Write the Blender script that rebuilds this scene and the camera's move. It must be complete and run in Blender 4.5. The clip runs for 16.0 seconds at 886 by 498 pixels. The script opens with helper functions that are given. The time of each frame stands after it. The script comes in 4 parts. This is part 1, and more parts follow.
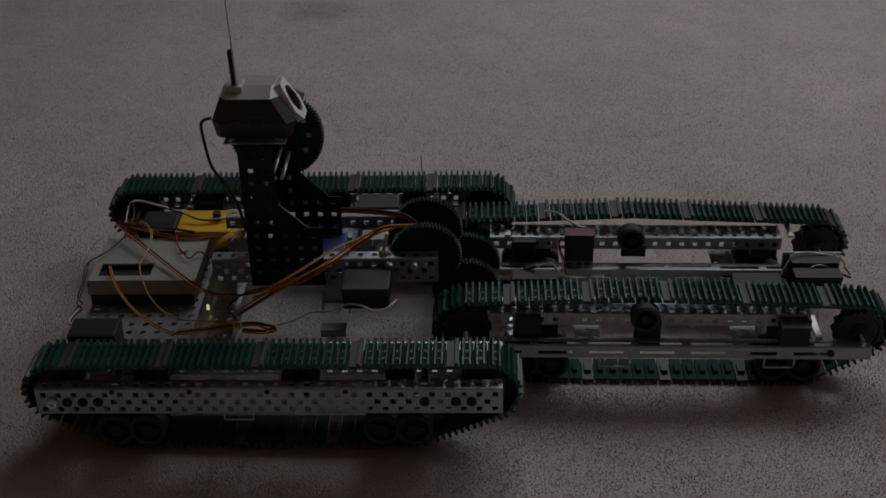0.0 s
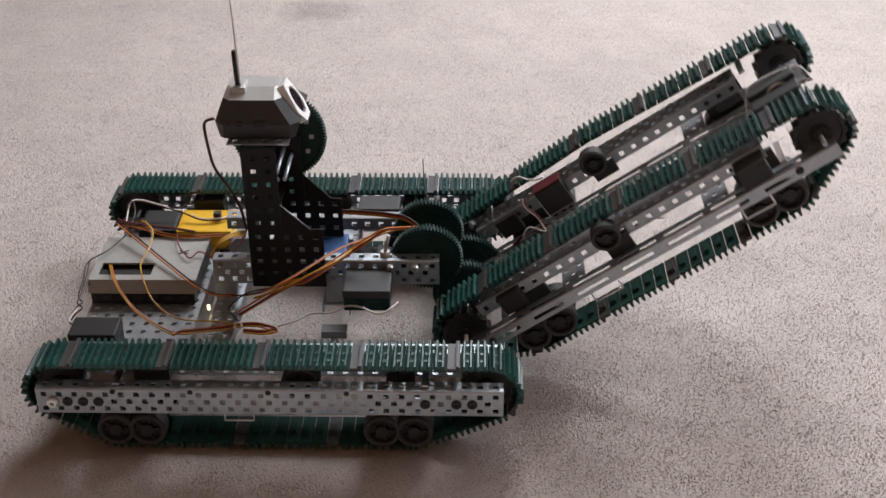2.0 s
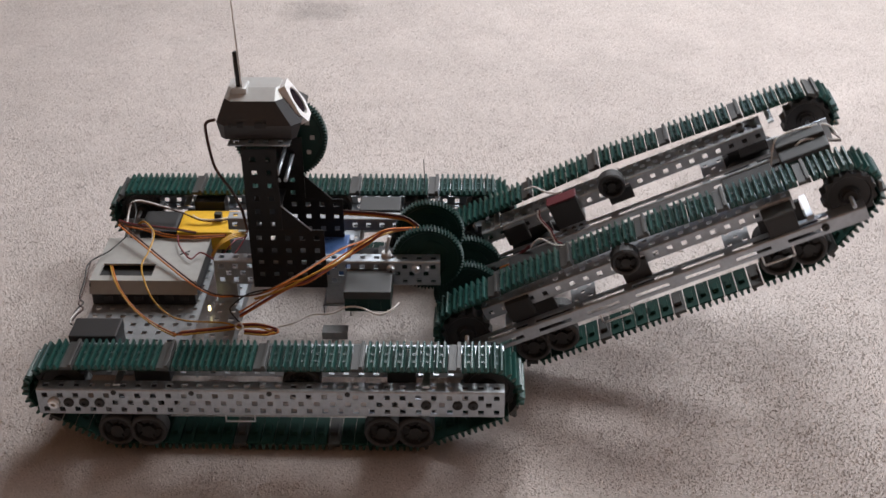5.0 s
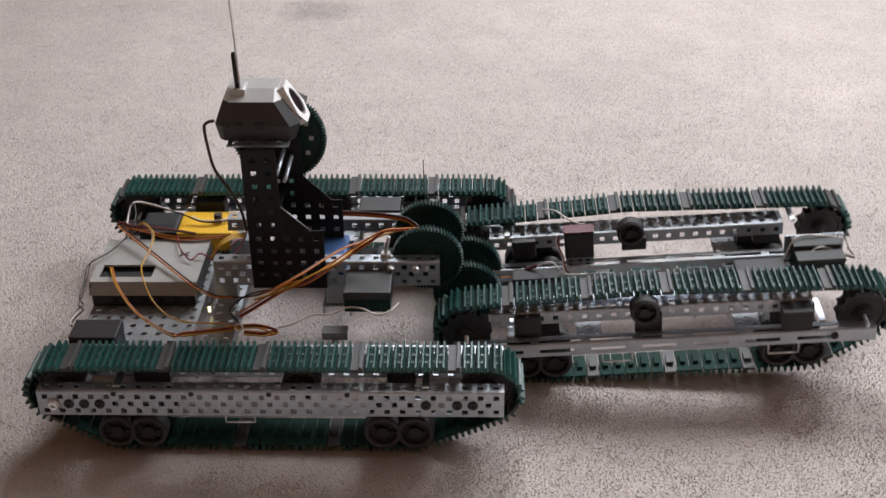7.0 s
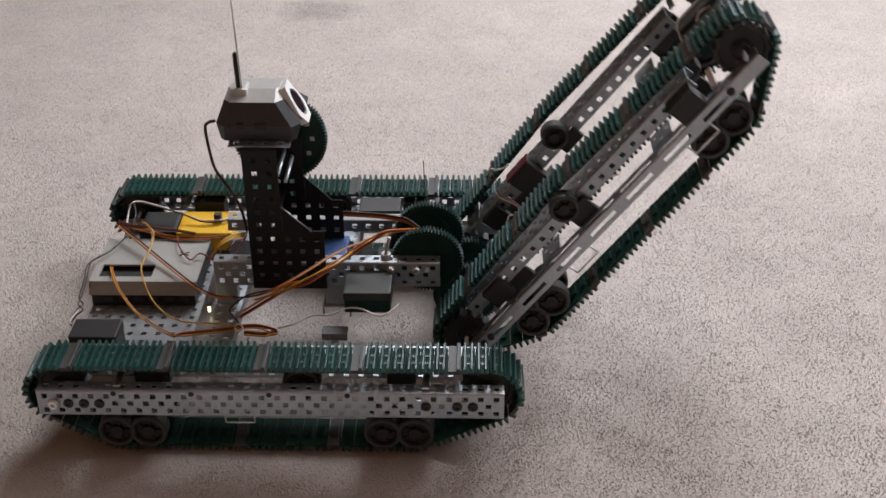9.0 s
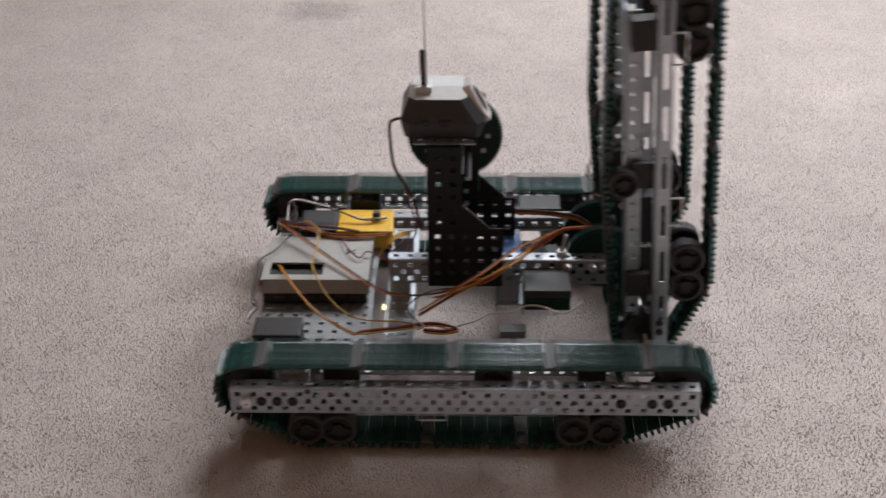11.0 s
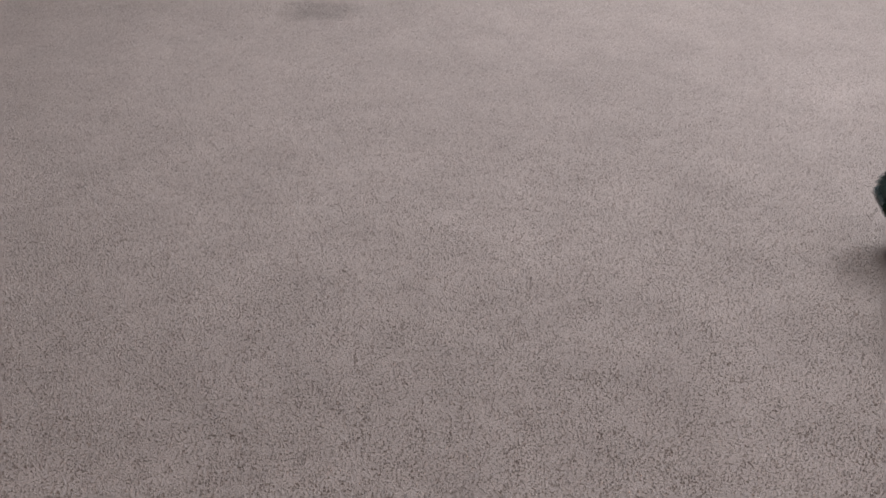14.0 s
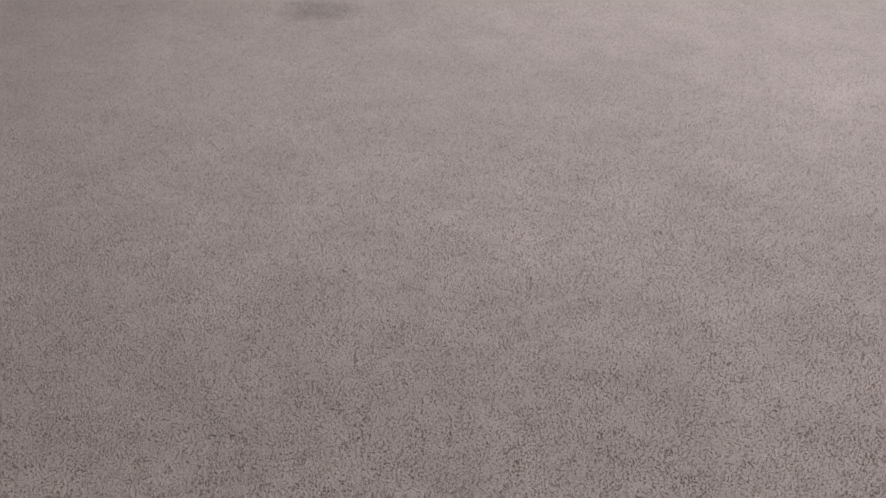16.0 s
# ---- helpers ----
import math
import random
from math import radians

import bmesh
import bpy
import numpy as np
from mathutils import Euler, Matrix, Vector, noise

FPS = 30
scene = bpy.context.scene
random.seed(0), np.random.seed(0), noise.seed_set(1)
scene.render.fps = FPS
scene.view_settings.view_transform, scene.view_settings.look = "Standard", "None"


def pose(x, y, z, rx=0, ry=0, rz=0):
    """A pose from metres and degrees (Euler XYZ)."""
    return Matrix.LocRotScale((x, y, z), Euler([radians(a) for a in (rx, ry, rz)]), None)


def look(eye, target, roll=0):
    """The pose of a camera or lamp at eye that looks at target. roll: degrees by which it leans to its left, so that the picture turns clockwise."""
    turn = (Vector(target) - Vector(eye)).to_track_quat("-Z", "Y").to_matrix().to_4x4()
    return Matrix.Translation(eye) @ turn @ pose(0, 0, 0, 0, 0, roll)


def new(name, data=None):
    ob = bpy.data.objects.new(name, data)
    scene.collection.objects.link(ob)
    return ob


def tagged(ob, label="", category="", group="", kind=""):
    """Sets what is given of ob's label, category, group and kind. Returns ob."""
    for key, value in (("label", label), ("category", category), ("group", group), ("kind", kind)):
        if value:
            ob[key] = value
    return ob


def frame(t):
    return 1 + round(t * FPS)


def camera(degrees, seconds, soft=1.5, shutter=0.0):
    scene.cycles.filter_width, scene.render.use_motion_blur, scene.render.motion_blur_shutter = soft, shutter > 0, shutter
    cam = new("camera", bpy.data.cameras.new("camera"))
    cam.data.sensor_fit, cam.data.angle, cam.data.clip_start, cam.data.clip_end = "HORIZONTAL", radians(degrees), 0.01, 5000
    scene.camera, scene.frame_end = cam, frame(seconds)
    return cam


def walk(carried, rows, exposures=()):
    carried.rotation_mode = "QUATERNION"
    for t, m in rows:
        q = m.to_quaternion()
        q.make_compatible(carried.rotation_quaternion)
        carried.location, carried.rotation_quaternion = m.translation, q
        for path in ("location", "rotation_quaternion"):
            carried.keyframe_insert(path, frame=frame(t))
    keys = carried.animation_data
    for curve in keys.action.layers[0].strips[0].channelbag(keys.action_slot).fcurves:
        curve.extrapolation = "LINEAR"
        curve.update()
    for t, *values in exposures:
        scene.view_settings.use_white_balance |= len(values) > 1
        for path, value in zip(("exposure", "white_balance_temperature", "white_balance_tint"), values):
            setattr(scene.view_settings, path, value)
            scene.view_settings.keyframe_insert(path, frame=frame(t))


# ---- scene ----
cam = camera(37.934, 16.0, soft=1.6, shutter=0.5)
EYE = Vector((0.3595, -0.8232, 0.7131))
AIM = Vector((math.sin(radians(-1.8215)) * math.cos(radians(31.5689)), math.cos(radians(-1.8215)) * math.cos(radians(31.5689)), -math.sin(radians(31.5689))))
EXPOSURE = 0.73
walk(cam, [(0.0, look(EYE, EYE + AIM, -0.5617)), (16.0, look(EYE, EYE + AIM, -0.5617))],
     [(0.0, EXPOSURE - 2.3, 6530, 12), (0.2, EXPOSURE - 1.75, 6530, 12), (0.5, EXPOSURE - 1.1, 6530, 12), (0.8, EXPOSURE - 0.5, 6530, 12), (1.0, EXPOSURE - 0.2, 6530, 12), (1.2, EXPOSURE, 6530, 12), (8.2, EXPOSURE, 6530, 12), (10.3, EXPOSURE - 0.2, 6530, 12),
      (11.4, EXPOSURE - 0.2, 6600, 14), (12.0, EXPOSURE - 0.44, 6680, 16), (13.0, EXPOSURE - 0.65, 6680, 17), (14.0, EXPOSURE - 0.95, 6680, 17), (16.0, EXPOSURE - 0.95, 6680, 17)])

# ---- light ----
world = bpy.data.worlds.new("sky")
scene.world = world
world.use_nodes = True
nt = world.node_tree
sky = nt.nodes.new("ShaderNodeTexSky")
sky.sky_type, sky.sun_disc, sky.sun_elevation, sky.sun_rotation = "NISHITA", False, radians(40), radians(60)
nt.nodes["Background"].inputs["Strength"].default_value = 0.12
nt.links.new(sky.outputs[0], nt.nodes["Background"].inputs["Color"])


def window_light(name, m, w, h, power, color):
    data = bpy.data.lights.new(name, "AREA")
    data.shape, data.size, data.size_y, data.energy, data.color = "RECTANGLE", w, h, power, color
    new(name, data).matrix_basis = m


window_light("window_daylight_east", look((2.58, 0.4, 1.65), (0.4, 0.2, 0.0)), 1.7, 1.3, 3, (0.935, 0.96, 0.975))
window_light("window_daylight_northeast", look((1.85, 1.48, 1.70), (0.40, 0.2, 0.0)), 0.8, 0.9, 26, (0.935, 0.96, 0.975))
window_light("window_daylight_north", look((0.60, 1.48, 1.65), (0.35, 0.3, 0.0)), 0.8, 0.8, 19, (0.935, 0.96, 0.975))


# ---- materials ----
def material(name, color, rough=0.5, metal=0.0, vary=0.15, scale=60.0, bump=0.0, bump_scale=300.0, wear=0.0, per_object=0.0, spec=0.5):
    """Principled material: two scales of tone variation, fine relief, roughness wear."""
    m = bpy.data.materials.new(name)
    m.use_nodes = True
    n, l = m.node_tree.nodes, m.node_tree.links
    b = n["Principled BSDF"]
    b.inputs["Metallic"].default_value = metal
    b.inputs["Specular IOR Level"].default_value = spec
    co = n.new("ShaderNodeTexCoord")
    big, small = n.new("ShaderNodeTexNoise"), n.new("ShaderNodeTexNoise")
    big.inputs["Scale"].default_value, small.inputs["Scale"].default_value = scale * 0.25, scale * 3
    big.inputs["Detail"].default_value, small.inputs["Detail"].default_value = 4, 3
    for tex in (big, small):
        l.new(co.outputs["Object"], tex.inputs["Vector"])
    mix = n.new("ShaderNodeMath")
    mix.operation = "MULTIPLY_ADD"
    l.new(small.outputs["Fac"], mix.inputs[0])
    mix.inputs[1].default_value = 0.5
    half = n.new("ShaderNodeMath")
    half.operation = "MULTIPLY"
    half.inputs[1].default_value = 0.75
    l.new(big.outputs["Fac"], half.inputs[0])
    l.new(half.outputs[0], mix.inputs[2])
    ramp = n.new("ShaderNodeMapRange")
    ramp.inputs[1].default_value, ramp.inputs[2].default_value = 0.4, 0.85
    ramp.inputs[3].default_value, ramp.inputs[4].default_value = 1 - vary, 1 + vary
    l.new(mix.outputs[0], ramp.inputs[0])
    tone = ramp.outputs[0]
    if per_object:
        info, mr, mul = n.new("ShaderNodeObjectInfo"), n.new("ShaderNodeMapRange"), n.new("ShaderNodeMath")
        mr.inputs[3].default_value, mr.inputs[4].default_value = 1 - per_object, 1 + per_object
        l.new(info.outputs["Random"], mr.inputs[0])
        mul.operation = "MULTIPLY"
        l.new(tone, mul.inputs[0])
        l.new(mr.outputs[0], mul.inputs[1])
        tone = mul.outputs[0]
    vec = n.new("ShaderNodeVectorMath")
    vec.operation = "SCALE"
    vec.inputs[0].default_value = color
    l.new(tone, vec.inputs["Scale"])
    l.new(vec.outputs[0], b.inputs["Base Color"])
    rr = n.new("ShaderNodeMapRange")
    rr.inputs[3].default_value, rr.inputs[4].default_value = max(rough - 0.08 - wear, 0.03), min(rough + 0.08 + wear, 1)
    l.new(mix.outputs[0], rr.inputs[0])
    l.new(rr.outputs[0], b.inputs["Roughness"])
    if bump:
        t, bp = n.new("ShaderNodeTexNoise"), n.new("ShaderNodeBump")
        t.inputs["Scale"].default_value, t.inputs["Detail"].default_value = bump_scale, 4
        l.new(co.outputs["Object"], t.inputs["Vector"])
        bp.inputs["Strength"].default_value, bp.inputs["Distance"].default_value = bump, 0.001
        l.new(t.outputs["Fac"], bp.inputs["Height"])
        l.new(bp.outputs["Normal"], b.inputs["Normal"])
    return m


STEEL = material("galvanised_steel", (0.41, 0.445, 0.48), 0.40, 0.9, 0.2, 90, 0.08, 500, 0.1)
# rougher copy of the steel, its colour lowered for parts that lie in shade
DIMSTEEL = material("dimmed_dull_steel", (0.30, 0.31, 0.32), 0.6, 0.8, 0.25, 90, 0.12, 500, 0.1)
BRIGHT = material("polished_steel", (0.75, 0.75, 0.75), 0.3, 1.0, 0.08, 80)
BLACKM = material("black_painted_metal", (0.010, 0.010, 0.011), 0.45, 0.0, 0.25, 70, 0.1, 600, 0.06, spec=0.3)
BLACKP = material("black_plastic", (0.016, 0.016, 0.017), 0.5, 0.0, 0.25, 90, 0.15, 700, 0.05)
RIM = material("worn_wheel_rim", (0.036, 0.036, 0.038), 0.5, 0.0, 0.3, 120, 0.2, 900)
RUBBER = material("black_rubber", (0.018, 0.018, 0.019), 0.6, 0.0, 0.3, 120, 0.3, 900)
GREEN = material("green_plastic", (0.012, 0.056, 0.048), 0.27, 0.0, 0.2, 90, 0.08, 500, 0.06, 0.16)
# matt copy of the tread green, darkened for shade inside the loop
SHADEGREEN = material("shaded_matt_green_plastic", (0.006, 0.038, 0.030), 0.7, 0.0, 0.2, 90, 0.08, 500, 0.05, 0.16, 0.25)
GEARGREEN = material("dark_green_plastic", (0.005, 0.030, 0.025), 0.42, 0.0, 0.2, 90, 0.08, 500, 0.05, spec=0.3)
GREYP = material("grey_plastic", (0.042, 0.044, 0.043), 0.42, 0.0, 0.18, 90, 0.1, 500, 0.05, 0.1)
COVER = material("motor_cover_plastic", (0.045, 0.047, 0.048), 0.45, 0.0, 0.15, 80, 0.05, 700, spec=0.35)
DARKGREY = material("dark_grey_plastic", (0.036, 0.036, 0.039), 0.42, 0.0, 0.15, 80, 0.12, 700)
SILVERP = material("silver_plastic", (0.46, 0.46, 0.45), 0.38, 0.35, 0.08, 60, 0.05, 600)
CASE = material("pale_grey_plastic", (0.36, 0.36, 0.345), 0.45, 0.1, 0.12, 50, 0.06, 500)
WHITEP = material("white_plastic", (0.82, 0.82, 0.82), 0.35, 0.0, 0.05, 60)
LENS = material("lens_glass", (0.008, 0.006, 0.012), 0.2, 0.0, 0.1, 60, spec=0.08)
YELLOW = material("yellow_wrap", (0.72, 0.42, 0.025), 0.38, 0.0, 0.14, 60, 0.1, 200)
BLUE = material("blue_wrap", (0.055, 0.115, 0.27), 0.26, 0.2, 0.2, 60, 0.1, 100)
REDP = material("red_plastic", (0.095, 0.012, 0.018), 0.4, 0.0, 0.15, 80)
W_ORANGE = material("orange_wire", (0.50, 0.15, 0.02), 0.42, 0.0, 0.1, 80)
W_YELLOW = material("yellow_wire", (0.50, 0.27, 0.03), 0.42, 0.0, 0.1, 80)
W_BROWN = material("brown_wire", (0.055, 0.022, 0.015), 0.45, 0.0, 0.2, 80)
W_RED = material("red_wire", (0.16, 0.02, 0.025), 0.45, 0.0, 0.2, 80)
W_WHITE = material("white_wire", (0.82, 0.80, 0.78), 0.45, 0.0, 0.1, 80)
W_BLACK = material("black_wire", (0.02, 0.02, 0.02), 0.45, 0.0, 0.2, 80)
LEDM = bpy.data.materials.new("status_led")
LEDM.use_nodes = True
LEDM.node_tree.nodes["Principled BSDF"].inputs["Base Color"].default_value = (0.9, 0.7, 0.25, 1)
LEDM.node_tree.nodes["Principled BSDF"].inputs["Emission Color"].default_value = (1.0, 0.85, 0.45, 1)
LEDM.node_tree.nodes["Principled BSDF"].inputs["Emission Strength"].default_value = 1.6
PAINT = material("wall_paint", (0.34, 0.20, 0.12), 0.8, 0.0, 0.04, 3, 0.1, 200)
CEIL = material("ceiling_paint", (0.52, 0.44, 0.37), 0.85, 0.0, 0.03, 3, 0.1, 200)
WOODW = material("white_gloss_paint", (0.8, 0.8, 0.78), 0.35, 0.0, 0.04, 10)


def carpet_material():
    m = bpy.data.materials.new("beige_carpet")
    m.use_nodes = True
    n, l = m.node_tree.nodes, m.node_tree.links
    b = n["Principled BSDF"]
    b.inputs["Roughness"].default_value = 0.95
    b.inputs["Specular IOR Level"].default_value = 0.15
    b.inputs["Sheen Weight"].default_value = 0.25
    b.inputs["Sheen Roughness"].default_value = 0.5
    co = n.new("ShaderNodeTexCoord")

    def noise_at(scale, detail, lo, hi, a, c):
        t, r = n.new("ShaderNodeTexNoise"), n.new("ShaderNodeMapRange")
        t.inputs["Scale"].default_value, t.inputs["Detail"].default_value = scale, detail
        l.new(co.outputs["Object"], t.inputs["Vector"])
        r.inputs[1].default_value, r.inputs[2].default_value, r.inputs[3].default_value, r.inputs[4].default_value = lo, hi, a, c
        l.new(t.outputs["Fac"], r.inputs[0])
        return t, r.outputs[0]

    _, wide = noise_at(2.2, 3, 0.3, 0.7, 0.93, 1.06)
    _, patch = noise_at(14, 4, 0.3, 0.7, 0.93, 1.06)
    fine_t, fine = noise_at(480, 3, 0.3, 0.7, 0.95, 1.05)
    mul = None
    for k in (wide, patch, fine):
        if mul is None:
            mul = k
        else:
            q = n.new("ShaderNodeMath")
            q.operation = "MULTIPLY"
            l.new(mul, q.inputs[0])
            l.new(k, q.inputs[1])
            mul = q.outputs[0]
    isl, ir, im = n.new("ShaderNodeNewGeometry"), n.new("ShaderNodeMapRange"), n.new("ShaderNodeMath")
    ir.inputs[3].default_value, ir.inputs[4].default_value = 0.93, 1.07
    l.new(isl.outputs["Random Per Island"], ir.inputs[0])
    im.operation = "MULTIPLY"
    l.new(mul, im.inputs[0])
    l.new(ir.outputs[0], im.inputs[1])
    mul = im.outputs[0]
    # flattened, darker worn mark in the pile
    mapn, sph, rs = n.new("ShaderNodeMapping"), n.new("ShaderNodeTexGradient"), n.new("ShaderNodeMapRange")
    sph.gradient_type = "SPHERICAL"
    mapn.vector_type = "TEXTURE"
    mapn.inputs["Location"].default_value, mapn.inputs["Scale"].default_value = (0.155, 1.062, 0), (0.085, 0.05, 1)
    warp, add = n.new("ShaderNodeTexNoise"), n.new("ShaderNodeVectorMath")
    warp.inputs["Scale"].default_value = 18
    l.new(co.outputs["Object"], warp.inputs["Vector"])
    add.operation = "MULTIPLY_ADD"
    l.new(warp.outputs["Color"], add.inputs[0])
    add.inputs[1].default_value = (0.06, 0.06, 0)
    l.new(co.outputs["Object"], add.inputs[2])
    l.new(add.outputs[0], mapn.inputs["Vector"])
    l.new(mapn.outputs[0], sph.inputs[0])
    rs.inputs[1].default_value, rs.inputs[2].default_value, rs.inputs[3].default_value, rs.inputs[4].default_value = 0.0, 0.6, 1.0, 0.76
    l.new(sph.outputs["Fac"], rs.inputs[0])
    q = n.new("ShaderNodeMath")
    q.operation = "MULTIPLY"
    l.new(mul, q.inputs[0])
    l.new(rs.outputs[0], q.inputs[1])
    vec = n.new("ShaderNodeVectorMath")
    vec.operation = "SCALE"
    vec.inputs[0].default_value = (0.545, 0.490, 0.465)
    l.new(q.outputs[0], vec.inputs["Scale"])
    l.new(vec.outputs[0], b.inputs["Base Color"])
    bp = n.new("ShaderNodeBump")
    bp.inputs["Strength"].default_value, bp.inputs["Distance"].default_value = 0.36, 0.002
    l.new(fine_t.outputs["Fac"], bp.inputs["Height"])
    l.new(bp.outputs["Normal"], b.inputs["Normal"])
    return m


CARPET = carpet_material()


# ---- mesh helpers ----
def mesh_of(name, bm, mat):
    me = bpy.data.meshes.new(name)
    bm.to_mesh(me)
    bm.free()
    for k in (mat if isinstance(mat, (list, tuple)) else [mat]):
        me.materials.append(k)
    return me


def part(name, bm, mat, parent=None, label="", m=None):
    ob = new(name, mesh_of(name, bm, mat) if isinstance(bm, bmesh.types.BMesh) else bm)
    if parent is not None:
        ob.parent = parent
    if m is not None:
        ob.matrix_basis = m
    return tagged(ob, label) if label else ob


def box(bm, x0, x1, y0, y1, z0, z1, bevel=0.0, mat=0):
    vs = [bm.verts.new((x, y, z)) for x in (x0, x1) for y in (y0, y1) for z in (z0, z1)]
    fs = [bm.faces.new([vs[i] for i in f]) for f in ((0, 1, 3, 2), (4, 6, 7, 5), (0, 4, 5, 1), (2, 3, 7, 6), (0, 2, 6, 4), (1, 5, 7, 3))]
    for f in fs:
        f.material_index = mat
    if bevel:
        es = {e for f in fs for e in f.edges}
        bmesh.ops.bevel(bm, geom=list(es), offset=bevel, segments=2, affect="EDGES", profile=0.7)
    return bm


def boxes(*rows, bevel=0.0):
    bm = bmesh.new()
    for r in rows:
        box(bm, *r, bevel=bevel)
    return bm


def rod(bm, a, b, r, n=10, r2=None, mat=0):
    a, b = Vector(a), Vector(b)
    q = (b - a).to_track_quat("Z", "Y")
    rings = []
    for p, rad in ((a, r), (b, r if r2 is None else r2)):
        rings.append([bm.verts.new(p + q @ Vector((rad * math.cos(k * math.tau / n), rad * math.sin(k * math.tau / n), 0))) for k in range(n)])
    for k in range(n):
        f = bm.faces.new((rings[0][k], rings[0][(k + 1) % n], rings[1][(k + 1) % n], rings[1][k]))
        f.smooth, f.material_index = True, mat
    for f in (bm.faces.new(rings[0][::-1]), bm.faces.new(rings[1])):
        f.material_index = mat
    return bm


def lathe_y(bm, x, z, prof, n=24, mat=0):
    """Turned shape round an axis along y: prof is (radius, y) rows."""
    rings = [[bm.verts.new((x + r * math.cos(k * math.tau / n), y, z + r * math.sin(k * math.tau / n))) for k in range(n)] for r, y in prof]
    for a, b in zip(rings, rings[1:]):
        for k in range(n):
            f = bm.faces.new((a[k], a[(k + 1) % n], b[(k + 1) % n], b[k]))
            f.material_index = mat
    for f in (bm.faces.new(rings[0]), bm.faces.new(rings[-1][::-1])):
        f.material_index = mat
    return bm


def perforated(bm, o, u, v, length, width, rows, thick=0.0012, hole=0.0046, pitch=0.0127, skip=(), long=None):
    """Sheet with real square holes. o: corner; u, v: unit axes; rows: (centre along v, first hole along u)."""
    o, u, v = Vector(o), Vector(u), Vector(v)
    n = u.cross(v) * thick
    edges = [0.0] + [(a[0] + b[0]) / 2 for a, b in zip(rows, rows[1:])] + [width]
    h, g = hole / 2, (long or hole) / 2

    def quad(pts):
        bm.faces.new([bm.verts.new(p) for p in pts])

    def plate(u0, u1, v0, v1):
        a, b, c, d = o + u * u0 + v * v0, o + u * u1 + v * v0, o + u * u1 + v * v1, o + u * u0 + v * v1
        quad((a, b, c, d))
        quad((d - n, c - n, b - n, a - n))

    for i, (vc, first) in enumerate(rows):
        v0, v1 = edges[i], edges[i + 1]
        lo, hi = max(v0, vc - h), min(v1, vc + h)
        if lo > v0:
            plate(0, length, v0, lo)
        if hi < v1:
            plate(0, length, hi, v1)
        at, c, k = 0.0, first, 0
        while c + g < length:
            if (i, k) not in skip:
                if c - g > at:
                    plate(at, c - g, lo, hi)
                p = [o + u * (c + sx * g) + v * (vc + sv * h) for sx, sv in ((-1, -1), (1, -1), (1, 1), (-1, 1))]
                for s in range(4):
                    q, w = p[s], p[(s + 1) % 4]
                    quad((w, q, q - n, w - n))
                at = c + g
            c, k = c + pitch, k + 1
        if at < length:
            plate(at, length, lo, hi)
    c = [o, o + u * length, o + u * length + v * width, o + v * width]
    for s in range(4):
        q, w = c[s], c[(s + 1) % 4]
        quad((q, q - n, w - n, w))
    return bm


U = 0.0127
X, Y, Z = Vector((1, 0, 0)), Vector((0, 1, 0)), Vector((0, 0, 1))


def bend(bm, x0, length, c, a0, r=0.0014, n=4):
    """A quarter-round bend along x about the line through c = (y, z), from the angle a0."""
    last = None
    for k in range(n + 1):
        a = radians(a0 + 90 * k / n)
        row = [bm.verts.new((x, c[0] + r * math.cos(a), c[1] + r * math.sin(a))) for x in (x0, x0 + length)]
        if last:
            f = bm.faces.new((last[0], last[1], row[1], row[0]))
            f.smooth = True
        last = row


def channel(bm, x0, length, y, z0, height=2 * U, inward=1, flange=U, stagger=True):
    """C-channel along x with rounded bends: perforated face at y, flanges that point to inward."""
    r = 0.0014
    f = height / (2 * U)
    rows = [(0.0056 * f - r, U / 2), (height / 2 - r, U), (height - 0.0056 * f - r, U / 2)] if stagger else [(height / 2 - r, U / 2)]
    hole_row = [((flange - r) / 2, U / 2)]
    top, low = z0 + height, z0
    if inward > 0:
        perforated(bm, (x0, y, z0 + r), X, Z, length, height - 2 * r, rows)
        perforated(bm, (x0, y + r, top), X, Y, length, flange - r, hole_row)
        perforated(bm, (x0, y + r, low + 0.0012), X, Y, length, flange - r, hole_row)
        bend(bm, x0, length, (y + r, top - r), 90)
        bend(bm, x0, length, (y + r, low + r), 180)
    else:
        perforated(bm, (x0 + length, y, z0 + r), -X, Z, length, height - 2 * r, rows)
        perforated(bm, (x0, y - flange, top), X, Y, length, flange - r, hole_row)
        perforated(bm, (x0, y - flange, low + 0.0012), X, Y, length, flange - r, hole_row)
        bend(bm, x0, length, (y - r, top - r), 0)
        bend(bm, x0, length, (y - r, low + r), 270)
    return bm


def inverted_channel(bm, x0, length, y, z, width=2 * U, drop=U):
    """Channel along x with its web on top at height z, from y to y + width, and both flanges down."""
    r = 0.0014
    perforated(bm, (x0, y + r, z), X, Y, length, width - 2 * r, [(0.0056 - r, U / 2), (width / 2 - r, U), (width - 0.0056 - r, U / 2)])
    perforated(bm, (x0, y, z - drop), X, Z, length, drop - r, [((drop - r) / 2, U / 2)])
    perforated(bm, (x0 + length, y + width, z - drop), -X, Z, length, drop - r, [((drop - r) / 2, U / 2)])
    bend(bm, x0, length, (y + r, z - r), 90)
    bend(bm, x0, length, (y + width - r, z - r), 0)
    return bm


